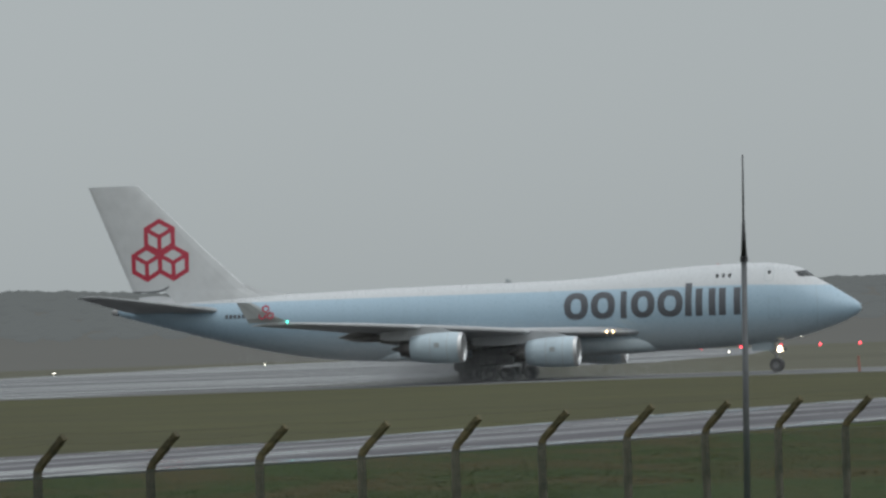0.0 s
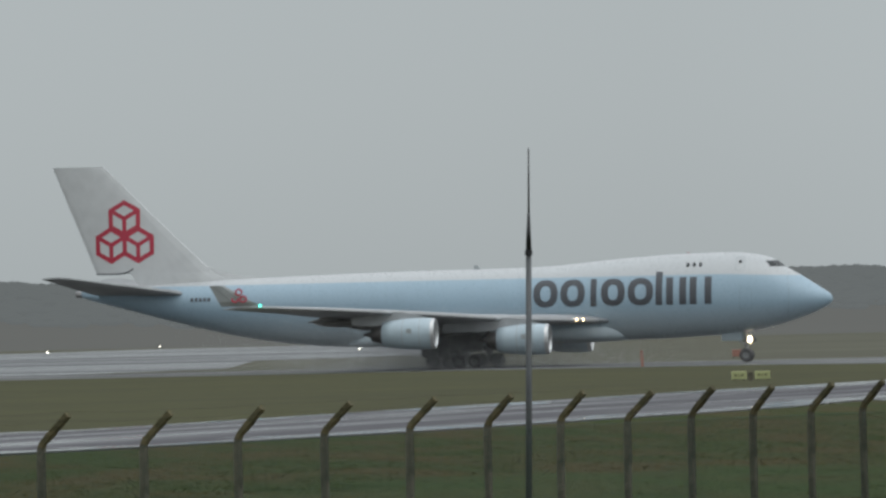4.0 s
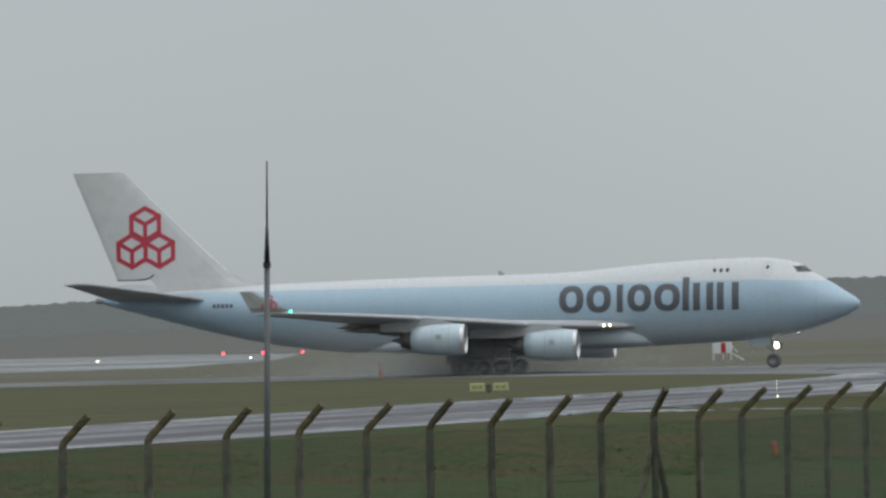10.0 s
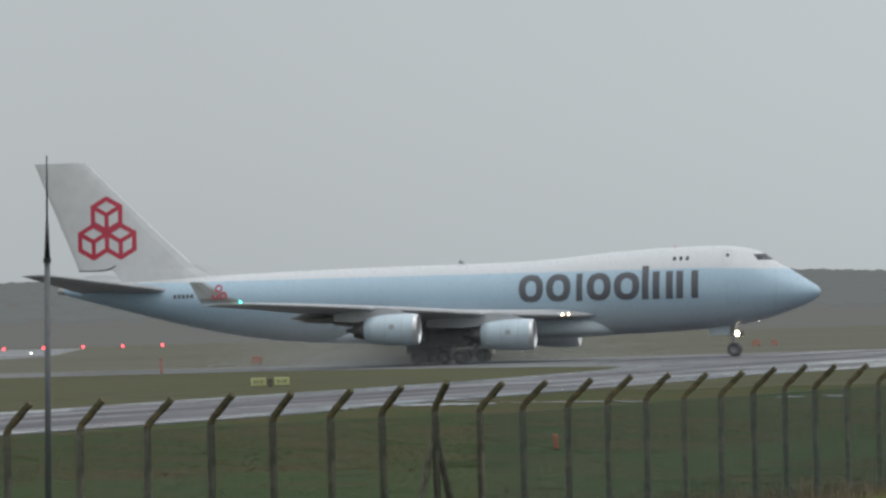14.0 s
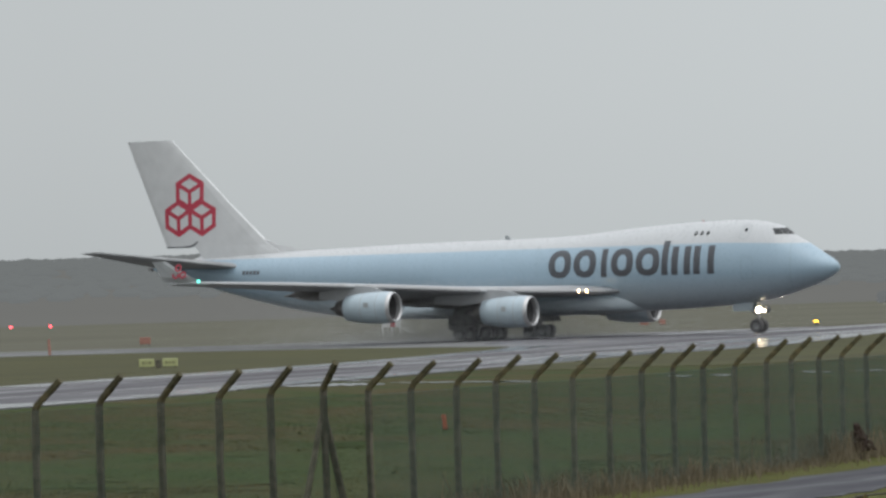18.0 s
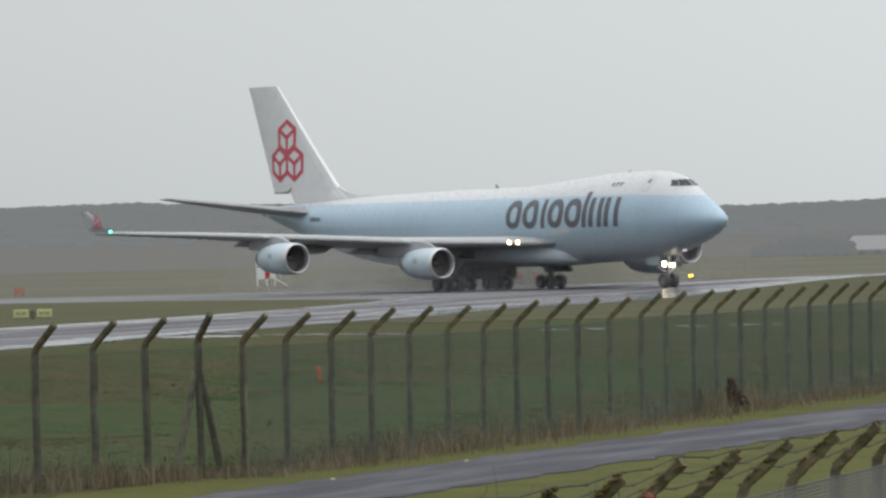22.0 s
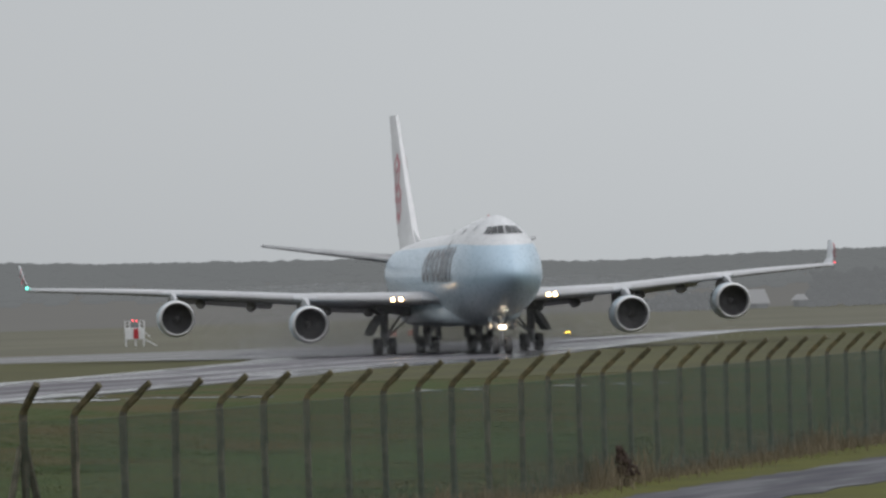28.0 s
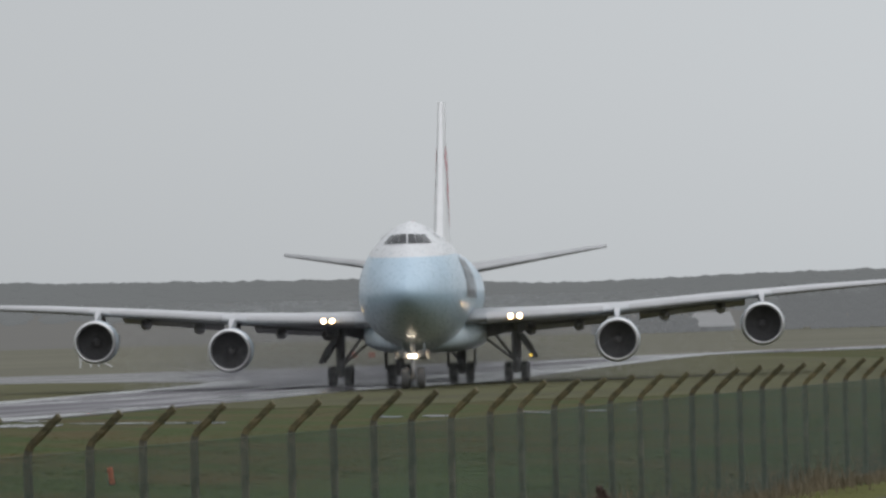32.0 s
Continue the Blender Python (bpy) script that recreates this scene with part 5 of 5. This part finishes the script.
def build_wings():
    for s in (-1, 1):
        bm = bmesh.new()
        loft(bm, wing_rings(WING), True, True, True)
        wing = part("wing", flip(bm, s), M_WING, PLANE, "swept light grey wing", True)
        bm = bmesh.new()
        for (ya, yb) in ((4.0, 11.0), (12.6, 20.2), (21.6, 30.6)):
            rings = []
            for j in range(5):
                y = ya + (yb - ya) * j / 4
                xl, zl, ch, th, dr = wing_at(y)
                rings.append([Vector((xl + 0.05 - u * ch * 0.075, y, zl + w * th * ch * 0.42 - dr * u * 0.07)) for u, w in ((1, 0.95), (0.5, 0.8), (0.1, 0.4), (-0.15, -0.05), (0.1, -0.42), (0.6, -0.6))])
            loft(bm, rings, False)
        part("leading_edge_slat", flip(bm, s), M_SLAT, wing, "brighter bare metal slat", True)
        bm = bmesh.new()
        loft(bm, [[Vector((x - c * ch, y + u * 0.1, z)) for c, u in ((0, 0), (0.25, 1), (0.6, 0.8), (1, 0), (0.6, -0.8), (0.25, -1))] for x, y, z, ch in ((-45.0, 31.0, 5.8, 3.6), (-45.9, 31.3, 6.2, 2.9), (-48.2, 31.62, 7.6, 1.3))], True, True, True)
        part("winglet", flip(bm, s), M_TIP, wing, "white upturned winglet")
        for hx, hz in ((-46.95, 7.0), (-46.6, 6.42), (-47.3, 6.42)):
            bm = bmesh.new()
            mt = Matrix.Translation((hx, s * (31.5 + 0.2 * (hz - 6.55)), hz)) @ Matrix.Rotation(s * -1.35, 4, "X") @ Matrix.Rotation(math.pi / 6, 4, "Z")
            loft(bm, [[mt @ Vector((q * math.cos(math.pi * k / 3), q * math.sin(math.pi * k / 3), z)) for k in range(6)] for q, z in ((0.36, 0.0), (0.36, 0.02), (0.2, 0.02), (0.2, 0.0))])
            part("winglet_emblem", bm, M_EMBLEM, wing, "small crimson hexagon outline")
        for y in (6.4, 9.4, 14.8, 18.4):
            xl, zl, ch, th, dr = wing_at(y)
            bm = bmesh.new()
            zz = zl - dr * 0.8 - 0.45
            lathe(bm, [(-a * 4.6, 0.03 + 0.34 * math.sin(math.pi * a) ** 0.8) for a in (0.0, 0.08, 0.2, 0.4, 0.6, 0.8, 0.93, 1.0)], (xl - ch * 0.62, y, zz), 10)
            part("flap_track_fairing", flip(bm, s), M_FLAP, wing, "", True)
        for y0, y1 in ((3.6, 11.2), (13.2, 20.0)):
            bm = bmesh.new()
            rings = []
            for y in (y0, (y0 + y1) / 2, y1):
                xl, zl, ch, th, dr = wing_at(y)
                xb = xl - ch * 0.97
                zb = zl - dr
                rings.append([Vector((xb + 0.9, y, zb + 0.16)), Vector((xb - 0.9, y, zb - 0.35)), Vector((xb - 1.0, y, zb - 0.42)), Vector((xb + 0.8, y, zb - 0.1))])
            loft(bm, rings, True, True, True)
            part("flap", flip(bm, s), M_FLAP, wing, "grey flap, partly lowered")
        bm = bmesh.new()
        bmesh.ops.create_icosphere(bm, subdivisions=2, radius=0.1 if s < 0 else 0.055, matrix=Matrix.Translation((-45.2, s * 31.25, 5.83)))
        part("navigation_light", bm, E_GREEN if s < 0 else E_RED, wing, "glowing wing-tip light", True)
        for dy in (5.42, 5.96):
            xl, zl, ch, th, dr = wing_at(dy)
            bm = bmesh.new()
            lathe(bm, [(-0.45, 0.12), (0.2, 0.18), (0.2, 0.155), (-0.2, 0.13)], (xl + 0.1, dy, 4.06), 16)
            lamp = part("landing_light", flip(bm, s), M_LIP, wing, "landing light housing", True)
            bm = bmesh.new()
            bmesh.ops.create_uvsphere(bm, u_segments=16, v_segments=10, radius=0.15, matrix=Matrix.Translation((xl + 0.3, s * dy, 4.06)) @ Matrix.Diagonal((0.4, 1, 1, 1)))
            part("lens", bm, E_LAND, lamp, "bright warm domed lens", True)


build_wings()


def blade_mesh():
    bm = bmesh.new()
    loft(bm, [[Vector((d + e, w, r)) for w, d, e in ((-a, q, 0.02), (a, -q, 0.02), (a, -q, -0.02), (-a, q, -0.02))] for r, a, q in ((0.28, 0.05, 0.08), (0.7, 0.1, 0.09), (1.14, 0.16, 0.1))], True, True, True)
    bmesh.ops.recalc_face_normals(bm, faces=bm.faces)
    me = bpy.data.meshes.new("fan_blade")
    bm.to_mesh(me)
    bm.free()
    me.materials.append(M_FAN)
    return me


BLADE = blade_mesh()


def engine_at(y, x, z):
    eng = part("engine", lathe(bmesh.new(), [(-0.1, 1.2), (-0.02, 1.26), (-0.35, 1.34), (-1.2, 1.37), (-2.6, 1.34), (-3.8, 1.2), (-4.6, 1.06), (-4.62, 0.98), (-3.6, 0.98)], (x, y, z)), M_NAC, PLANE, "pale blue-grey turbofan cowl", True)
    for sx, sr in ((-1.25, 1.372), (-2.75, 1.33)):
        part("cowl_seam", lathe(bmesh.new(), [(sx + 0.03, sr - 0.02), (sx + 0.02, sr + 0.006), (sx - 0.02, sr + 0.006), (sx - 0.03, sr - 0.02)], (x, y, z)), M_SEAM, eng, "", True)
    part("intake_lip", lathe(bmesh.new(), [(-0.3, 1.345), (-0.05, 1.285), (0.03, 1.22), (0.0, 1.16), (-0.2, 1.12), (-0.5, 1.12)], (x, y, z)), M_LIP, eng, "polished metal lip", True)
    part("intake_duct", lathe(bmesh.new(), [(-0.45, 1.12), (-0.9, 1.14), (-1.35, 1.16)], (x, y, z)), M_FAN, eng, "dark duct", True)
    for k in range(22):
        share("fan_blade", BLADE, eng, Matrix.Translation((x - 1.2, y, z)) @ Matrix.Rotation(2 * math.pi * k / 22, 4, "X"))
    bm = bmesh.new()
    bmesh.ops.create_cone(bm, cap_ends=True, segments=28, radius1=1.16, radius2=1.16, depth=0.06, matrix=Matrix.Translation((x - 1.42, y, z)) @ Matrix.Rotation(math.pi / 2, 4, "Y"))
    part("fan_disc", bm, M_FAN, eng, "dark fan disc")
    part("spinner", lathe(bmesh.new(), [(-0.65, 0.01), (-0.75, 0.1), (-0.95, 0.22), (-1.25, 0.3)], (x, y, z), 16), M_FAN, eng, "", True)
    part("core_nozzle", lathe(bmesh.new(), [(-3.6, 0.9), (-4.8, 0.8), (-5.6, 0.6), (-5.62, 0.5), (-5.2, 0.45), (-6.2, 0.12), (-6.4, 0.02)], (x, y, z), 20), M_NOZ, eng, "sooty nozzle and plug", True)
    for sy in (-1, 1):
        bm = bmesh.new()
        box(bm, x - 2.35, x - 1.9, y + sy * 1.36, y + sy * 1.39, z + 0.05, z + 0.45)
        part("cowl_marking", bm, M_SEAM, eng, "small grey cowl placard")
    xl, zl, ch, th, dr = wing_at(abs(y))
    bm = bmesh.new()
    rings = []
    for px, z0, z1, w in ((x - 0.9, z + 1.2, z + 1.38, 0.1), (x - 2.2, z + 1.2, z + 1.78, 0.3), (xl - 0.2, z + 0.9, zl + 0.15, 0.36), (xl - ch * 0.22, z + 0.7, zl - 0.1, 0.34), (xl - ch * 0.5, zl - 1.0, zl - 0.35, 0.14)):
        rings.append([Vector((px, y - w / 2, z0)), Vector((px, y + w / 2, z0)), Vector((px, y + w / 2, z1)), Vector((px, y - w / 2, z1))])
    loft(bm, rings, True, True, True)
    bmesh.ops.recalc_face_normals(bm, faces=bm.faces)
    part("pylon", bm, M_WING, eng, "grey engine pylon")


for ey, ex, ez in ((-11.85, -23.55, 2.44), (11.85, -23.55, 2.44), (-20.9, -32.0, 3.15), (20.9, -32.0, 3.15)):
    engine_at(ey, ex, ez)


def build_tail():
    def fin_rings(a, b):
        """Sections of the fin between two fractions of its chord."""
        rings = []
        for z, xl, xt in ((7.6, -54.2, -66.4), (8.5, -55.2, -66.85), (9.1, -56.3, -67.1), (12.9, -60.3, -68.6), (18.87, -66.3, -71.0)):
            ch = xl - xt
            rings.append([Vector((xl - ch * c, u * 0.05 * ch * math.sqrt(max(0, math.sin(math.pi * min(1, 0.02 + c * 0.98) ** 0.75))), z))
                          for c, u in [(a + (b - a) * k / 8, 1) for k in range(9)] + [(b - (b - a) * k / 8, -1) for k in range(9)]])
        return rings
    bm = bmesh.new()
    loft(bm, fin_rings(0.0, 0.7035), True, True, True)
    bmesh.ops.recalc_face_normals(bm, faces=bm.faces)
    fin = part("fin", bm, M_FIN, PLANE, "tall white fin")
    bm = bmesh.new()
    rr = fin_rings(0.7045, 0.999)
    loft(bm, rr[2:], True, True, True)
    bmesh.ops.recalc_face_normals(bm, faces=bm.faces)
    part("rudder", bm, M_FIN, fin, "white rudder")
    bm = bmesh.new()
    loft(bm, [[Vector((x, 0.3 * s * w, z)) for s, z in ((-1, 8.0), (1, 8.0), (0.2, zt), (-0.2, zt))] for x, w, zt in ((-51.0, 0.1, 8.5), (-53.5, 0.7, 8.66), (-55.6, 1.0, 9.1), (-57.0, 1.0, 9.7))], True, True, True)
    bmesh.ops.recalc_face_normals(bm, faces=bm.faces)
    part("dorsal_fillet", bm, M_FIN, PLANE)
    # three joined hexagons with spokes
    r, w = 1.46, 0.235

    def on_fin(px, pz, side):
        xl = float(np.interp(pz, [8.5, 9.1, 12.9, 18.87], [-55.2, -56.3, -60.3, -66.3]))
        xt = float(np.interp(pz, [8.5, 9.1, 12.9, 18.87], [-66.85, -67.1, -68.6, -71.0]))
        ch = xl - xt
        c = min(0.99, max(0.01, (xl - px) / ch))
        return Vector((px, side * (0.05 * ch * math.sqrt(max(0, math.sin(math.pi * (0.02 + c * 0.98) ** 0.75))) + 0.03), pz))
    cx = -64.34
    for side in (-1, 1):
        bm = bmesh.new()
        path = [(-67.05, 9.06), (-66.2, 9.04), (-65.2, 9.04), (-64.4, 9.1), (-63.9, 9.25), (-63.55, 9.5)]
        loft(bm, [[on_fin(px, pz, side), on_fin(px - 0.06, pz + 0.11, side)] for px, pz in path], False)
        part("rudder_gap", bm, M_WORD, fin, "dark gap under the rudder")
        for x0, x1, z0, z1 in ((-66.3, -61.2, 7.62, 7.68), (-61.25, -61.17, 6.9, 7.66)):
            bm = bmesh.new()
            skin_patch(bm, ((x0, z0), (x1, z0), (x1, z1), (x0, z1)), side, 0.015, 2, 6)
            part("stabiliser_seam", bm, M_SEAM, PLANE)
    for side in (-1, 1):
        for hx, hz in ((cx, 14.12), (cx - r * math.cos(radians(30)), 11.72), (cx + r * math.cos(radians(30)), 11.72)):
            bm = bmesh.new()
            loft(bm, [[on_fin(hx + q * math.cos(radians(90 + 60 * k)), hz + q * math.sin(radians(90 + 60 * k)), side) for k in range(6)] for q in (r + w, r - w)])
            part("tail_emblem_ring", bm, M_EMBLEM, fin, "plain crimson hexagon outline")
            bm = bmesh.new()
            star = []
            for k in (1, 3, 5):
                a = radians(90 + 60 * k)
                u, v = Vector((math.cos(a), math.sin(a))), Vector((-math.sin(a), math.cos(a)))
                for p in (u * (r - w) - v * w * 0.8, u * (r - w) + v * w * 0.8, Vector((math.cos(a + radians(60)), math.sin(a + radians(60)))) * w * 0.92):
                    star.append(bm.verts.new(on_fin(hx + p.x, hz + p.y, side)))
            bm.faces.new(star)
            part("tail_emblem_star", bm, M_EMBLEM, fin, "plain crimson three-armed shape")
    for s in (-1, 1):
        bm = bmesh.new()
        loft(bm, wing_rings([(0.4, -57.4, 7.0, 9.2, 0.09, -0.1), (2.2, -58.9, 7.2, 8.3, 0.09, -0.1), (11.05, -66.6, 8.62, 2.9, 0.08, -0.08)]), True, True, True)
        part("tailplane", flip(bm, s), M_STAB, PLANE, "swept grey tailplane", True)
    bm = bmesh.new()
    lathe(bm, [(0.0, 0.05), (-0.1, 0.3), (-0.5, 0.32), (-0.7, 0.2)], (-68.4, 0, 7.33), 14)
    part("tail_cone", bm, M_FLAP, PLANE, "grey exhaust at the tail", True)
    for x, z in ((-12.8, 9.76),):
        bm = bmesh.new()
        bmesh.ops.create_icosphere(bm, subdivisions=2, radius=0.07, matrix=Matrix.Translation((x, 0, z + 0.03)))
        part("beacon", bm, M_RED, PLANE, "red beacon", True)
    for x, z in ((-31.9, 8.78),):
        bm = bmesh.new()
        loft(bm, [[Vector((x + u, v, z - 0.05)) for u, v in ((0.3, 0), (0, 0.05), (-0.35, 0), (0, -0.05))], [Vector((x - 0.2 + u, v, z + 0.35)) for u, v in ((0.15, 0), (0, 0.03), (-0.2, 0), (0, -0.03))]], True, True, True)
        part("blade_aerial", bm, M_SEAM, PLANE)


build_tail()


# landing gear
def wheel_mesh():
    bm = bmesh.new()
    loft(bm, [[Vector((r * math.cos(2 * math.pi * k / 26), y, r * math.sin(2 * math.pi * k / 26))) for k in range(26)] for y, r in
              ((-0.18, 0.30), (-0.25, 0.42), (-0.235, 0.55), (-0.15, 0.61), (0.0, 0.62), (0.15, 0.61), (0.235, 0.55), (0.25, 0.42), (0.18, 0.30))])
    bmesh.ops.recalc_face_normals(bm, faces=bm.faces)
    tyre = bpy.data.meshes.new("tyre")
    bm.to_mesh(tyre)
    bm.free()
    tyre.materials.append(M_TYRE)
    bm = bmesh.new()
    loft(bm, [[Vector((r * math.cos(2 * math.pi * k / 20), y, r * math.sin(2 * math.pi * k / 20))) for k in range(20)] for y, r in
              ((-0.1, 0.05), (-0.13, 0.2), (-0.17, 0.31), (0.17, 0.31), (0.13, 0.2), (0.1, 0.05))], True, True, True)
    for k in range(7):
        a = 2 * math.pi * k / 7
        for s in (-1, 1):
            box(bm, -0.04, 0.04, s * 0.15 - 0.02, s * 0.15 + 0.02, -0.04, 0.04, 0, Matrix.Translation((0.22 * math.cos(a), 0, 0.22 * math.sin(a))))
    rim = bpy.data.meshes.new("rim")
    bm.to_mesh(rim)
    bm.free()
    rim.materials.append(M_RIM)
    return tyre, rim


TYRE, RIM = wheel_mesh()
WHEELS = []


def wheel_on(gear, x, y, r=1.0):
    for name, me in (("tyre", TYRE), ("rim", RIM)):
        ob = share(name, me, gear, Matrix.Translation((x, y, 0.62 * r)) @ Matrix.Diagonal((r, r, r, 1)))
        WHEELS.append((ob, x, y, 0.62 * r, r))


def bogie(x, y, top, lean, door):
    bm = bmesh.new()
    tube(bm, (x, y, 0.62), (x + 0.1, y + lean, top), 0.27, 0.32, 12)
    tube(bm, (x - 0.85, y, 0.62), (x + 0.85, y, 0.62), 0.12, 0.12, 10)
    for dx in (-0.74, 0.74):
        tube(bm, (x + dx, y - 0.5, 0.62), (x + dx, y + 0.5, 0.62), 0.08, 0.08, 8)
    tube(bm, (x, y, 1.3), (x + 1.9, y + lean, top - 0.2), 0.09, 0.09, 8)
    tube(bm, (x, y, 1.2), (x, y - math.copysign(1.7, y) * (1 if door else 0.4), top - 0.2), 0.09, 0.09, 8)
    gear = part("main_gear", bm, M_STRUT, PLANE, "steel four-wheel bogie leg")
    for dx in (-0.74, 0.74):
        for dy in (-0.52, 0.52):
            wheel_on(gear, x + dx, y + dy)
    if door:
        s = math.copysign(1, y)
        bm = bmesh.new()
        rings = []
        for u in (-2.3, -0.4, 1.5):
            rings.append([Vector((x + u, y + s * a, z)) for a, z in ((0.12, 2.85), (0.62, 2.1), (1.05, 1.42), (1.32, 1.5), (0.92, 2.3), (0.45, 2.95))])
        loft(bm, rings, True, True, True)
        bmesh.ops.recalc_face_normals(bm, faces=bm.faces)
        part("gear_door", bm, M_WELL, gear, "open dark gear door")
        bm = bmesh.new()
        rings = []
        for u in (-2.2, 1.7):
            rings.append([Vector((x + u, y + s * a, z)) for a, z in ((-3.0, 2.5), (-0.4, 3.1), (0.3, 2.95), (0.75, 3.3), (0.85, 3.85), (0.4, 4.02), (-3.0, 3.1))])
        loft(bm, rings, True, True, True)
        bmesh.ops.recalc_face_normals(bm, faces=bm.faces)
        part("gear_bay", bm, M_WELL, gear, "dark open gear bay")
        bm = bmesh.new()
        tube(bm, (x + 0.3, y - s * 0.2, 1.35), (x + 0.3, y - s * 1.9, 2.75), 0.08, 0.08, 8)
        part("side_brace", bm, M_STRUT, gear)
    else:
        for dy in (-0.85, 0.85):
            bm = bmesh.new()
            box(bm, x - 1.7, x + 1.7, y + dy - 0.03, y + dy + 0.03, 0.95, 2.3, 0.02)
            part("gear_door", bm, M_WELL, gear, "open dark gear door")


for by in (-5.5, 5.5):
    bogie(-32.0, by, 3.7, 0.0, True)
for by in (-1.95, 1.95):
    bogie(-35.0, by, 2.3, 0.0, False)


def nose_gear():
    bm = bmesh.new()
    tube(bm, (-7.75, 0, 0.62), (-7.75, 0, 2.9), 0.12, 0.15, 12)
    tube(bm, (-7.75, -0.5, 0.62), (-7.75, 0.5, 0.62), 0.09, 0.09, 8)
    tube(bm, (-7.75, 0, 1.4), (-9.3, 0, 2.6), 0.07, 0.07, 8)
    box(bm, -7.72, -7.5, -0.42, 0.42, 1.78, 1.98, 0.02)
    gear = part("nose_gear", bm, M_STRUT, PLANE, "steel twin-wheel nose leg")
    for dy in (-0.46, 0.46):
        wheel_on(gear, -7.75, dy)
    for dy in (-0.62, 0.62):
        bm = bmesh.new()
        box(bm, -9.9, -8.05, dy - 0.025, dy + 0.025, 1.9, 2.75, 0.02)
        part("nose_gear_door", bm, M_HULL, gear)
    for lx, y, z, r, mm in ((-7.34, -0.14, 1.88, 0.13, E_NOSE), (-7.34, 0.14, 1.88, 0.13, E_NOSE), (-5.6, -0.15, 3.07, 0.035, E_WHITE), (-5.6, 0.15, 3.07, 0.035, E_WHITE)):
        bm = bmesh.new()
        lathe(bm, [(-0.25, r * 0.6), (0.02, r * 1.1), (0.02, r * 0.95), (-0.1, r * 0.8)], (lx, y, z), 14)
        lamp = part("taxi_light", bm, M_LIP, gear, "lamp housing on the nose leg", True)
        bm = bmesh.new()
        bmesh.ops.create_uvsphere(bm, u_segments=16, v_segments=10, radius=r, matrix=Matrix.Translation((lx + 0.1, y, z)) @ Matrix.Diagonal((0.75, 1, 1, 1)))
        part("lens", bm, mm, lamp, "bright warm domed lens", True)

    # lamps that light the turn to either side
    for s in (-1, 1):
        m = Matrix.Translation((-7.5, s * 0.5, 1.98)) @ Matrix.Rotation(s * radians(62), 4, "Z")
        bm = lathe(bmesh.new(), [(-0.1, 0.08), (-0.1, 0.28), (0.5, 0.3), (0.5, 0.28), (-0.05, 0.26)], (0, 0, 0), 18)
        bmesh.ops.transform(bm, matrix=m, verts=bm.verts)
        lamp = part("turn_off_light", bm, M_WELL, gear, "deep lamp housing turned to the side", True)
        bm = bmesh.new()
        bmesh.ops.create_uvsphere(bm, u_segments=16, v_segments=10, radius=0.25, matrix=m @ Matrix.Translation((0.02, 0, 0)) @ Matrix.Diagonal((0.3, 1, 1, 1)))
        part("lens", bm, E_TURN, lamp, "bright warm lens", True)


nose_gear()


def build_spray():
    """Fine droplets of wheel and engine spray, thickened to stand in for rain haze; they travel with the aircraft."""
    m = bpy.data.materials.new("spray droplets")
    m.use_nodes = True
    n, l = m.node_tree.nodes, m.node_tree.links
    n.remove(n["Principled BSDF"])
    dif, tra, mix = n.new("ShaderNodeBsdfDiffuse"), n.new("ShaderNodeBsdfTranslucent"), n.new("ShaderNodeMixShader")
    for b in (dif, tra):
        b.inputs["Color"].default_value = (0.68, 0.69, 0.7, 1)
    mix.inputs[0].default_value = 0.5
    l.new(dif.outputs[0], mix.inputs[1])
    l.new(tra.outputs[0], mix.inputs[2])
    l.new(mix.outputs[0], n["Material Output"].inputs["Surface"])
    rng = np.random.default_rng(9)
    clouds = []
    # round the main gear, a thinner veil under the belly, and a camera-side veil added as haze
    for count, cx, sx, cy, sy, high in ((110000, -36.0, 4.5, 0.0, 5.5, 1.8), (190000, -32.0, 8.5, 0.0, 9.5, 2.5), (80000, -38.0, 7.0, -11.0, 4.0, 2.2)):
        x, y, z = rng.normal(cx, sx, count), rng.normal(cy, sy, count), rng.exponential(high, count) + 0.03
        keep = (z < 5.4) & (x < -9.0) & (x > -60.0) & (np.abs(y) < 19.0)
        clouds.append(np.stack([x, y, z], 1)[keep])
    mid = np.concatenate(clouds)
    size = rng.uniform(0.009, 0.014, len(mid))
    turn = rng.normal(size=(len(mid), 4, 3)) * 0.25
    corner = np.array([(1, 1, 1), (1, -1, -1), (-1, 1, -1), (-1, -1, 1)]) / 3 ** 0.5
    verts = (mid[:, None] + (corner[None] + turn) * size[:, None, None]).reshape(-1, 3)
    verts[:, 2] = np.maximum(verts[:, 2], 0.0)
    tri = np.array([(0, 1, 2), (0, 3, 1), (0, 2, 3), (1, 3, 2)])
    faces = (np.arange(len(mid))[:, None, None] * 4 + tri[None]).reshape(-1, 3)
    me = bpy.data.meshes.new("spray")
    me.from_pydata(verts.tolist(), [], faces.tolist())
    me.materials.append(m)
    return tagged(new("spray", me), "fine grey spray and added haze droplets round the taxiing aircraft", "spray", "", "stuff")


SPRAY = build_spray()


# ---------------------------------------------------------------- movement
def motions():
    rows = [(t, pose(x, y, 0.05, 0, 0, a)) for t, x, y, a in TAXI]
    walk(PLANE, rows)
    walk(SPRAY, rows)
    # the wheels roll at a taxiing pace
    for ob, x, y, z, r in WHEELS:
        turn = []
        for k in range(0, 161):
            turn.append((k * 0.2, Matrix.Translation((x, y, z)) @ Matrix.Rotation(k * 0.2 * 4.0 / 0.62, 4, "Y")))
        walk(ob, turn)


motions()
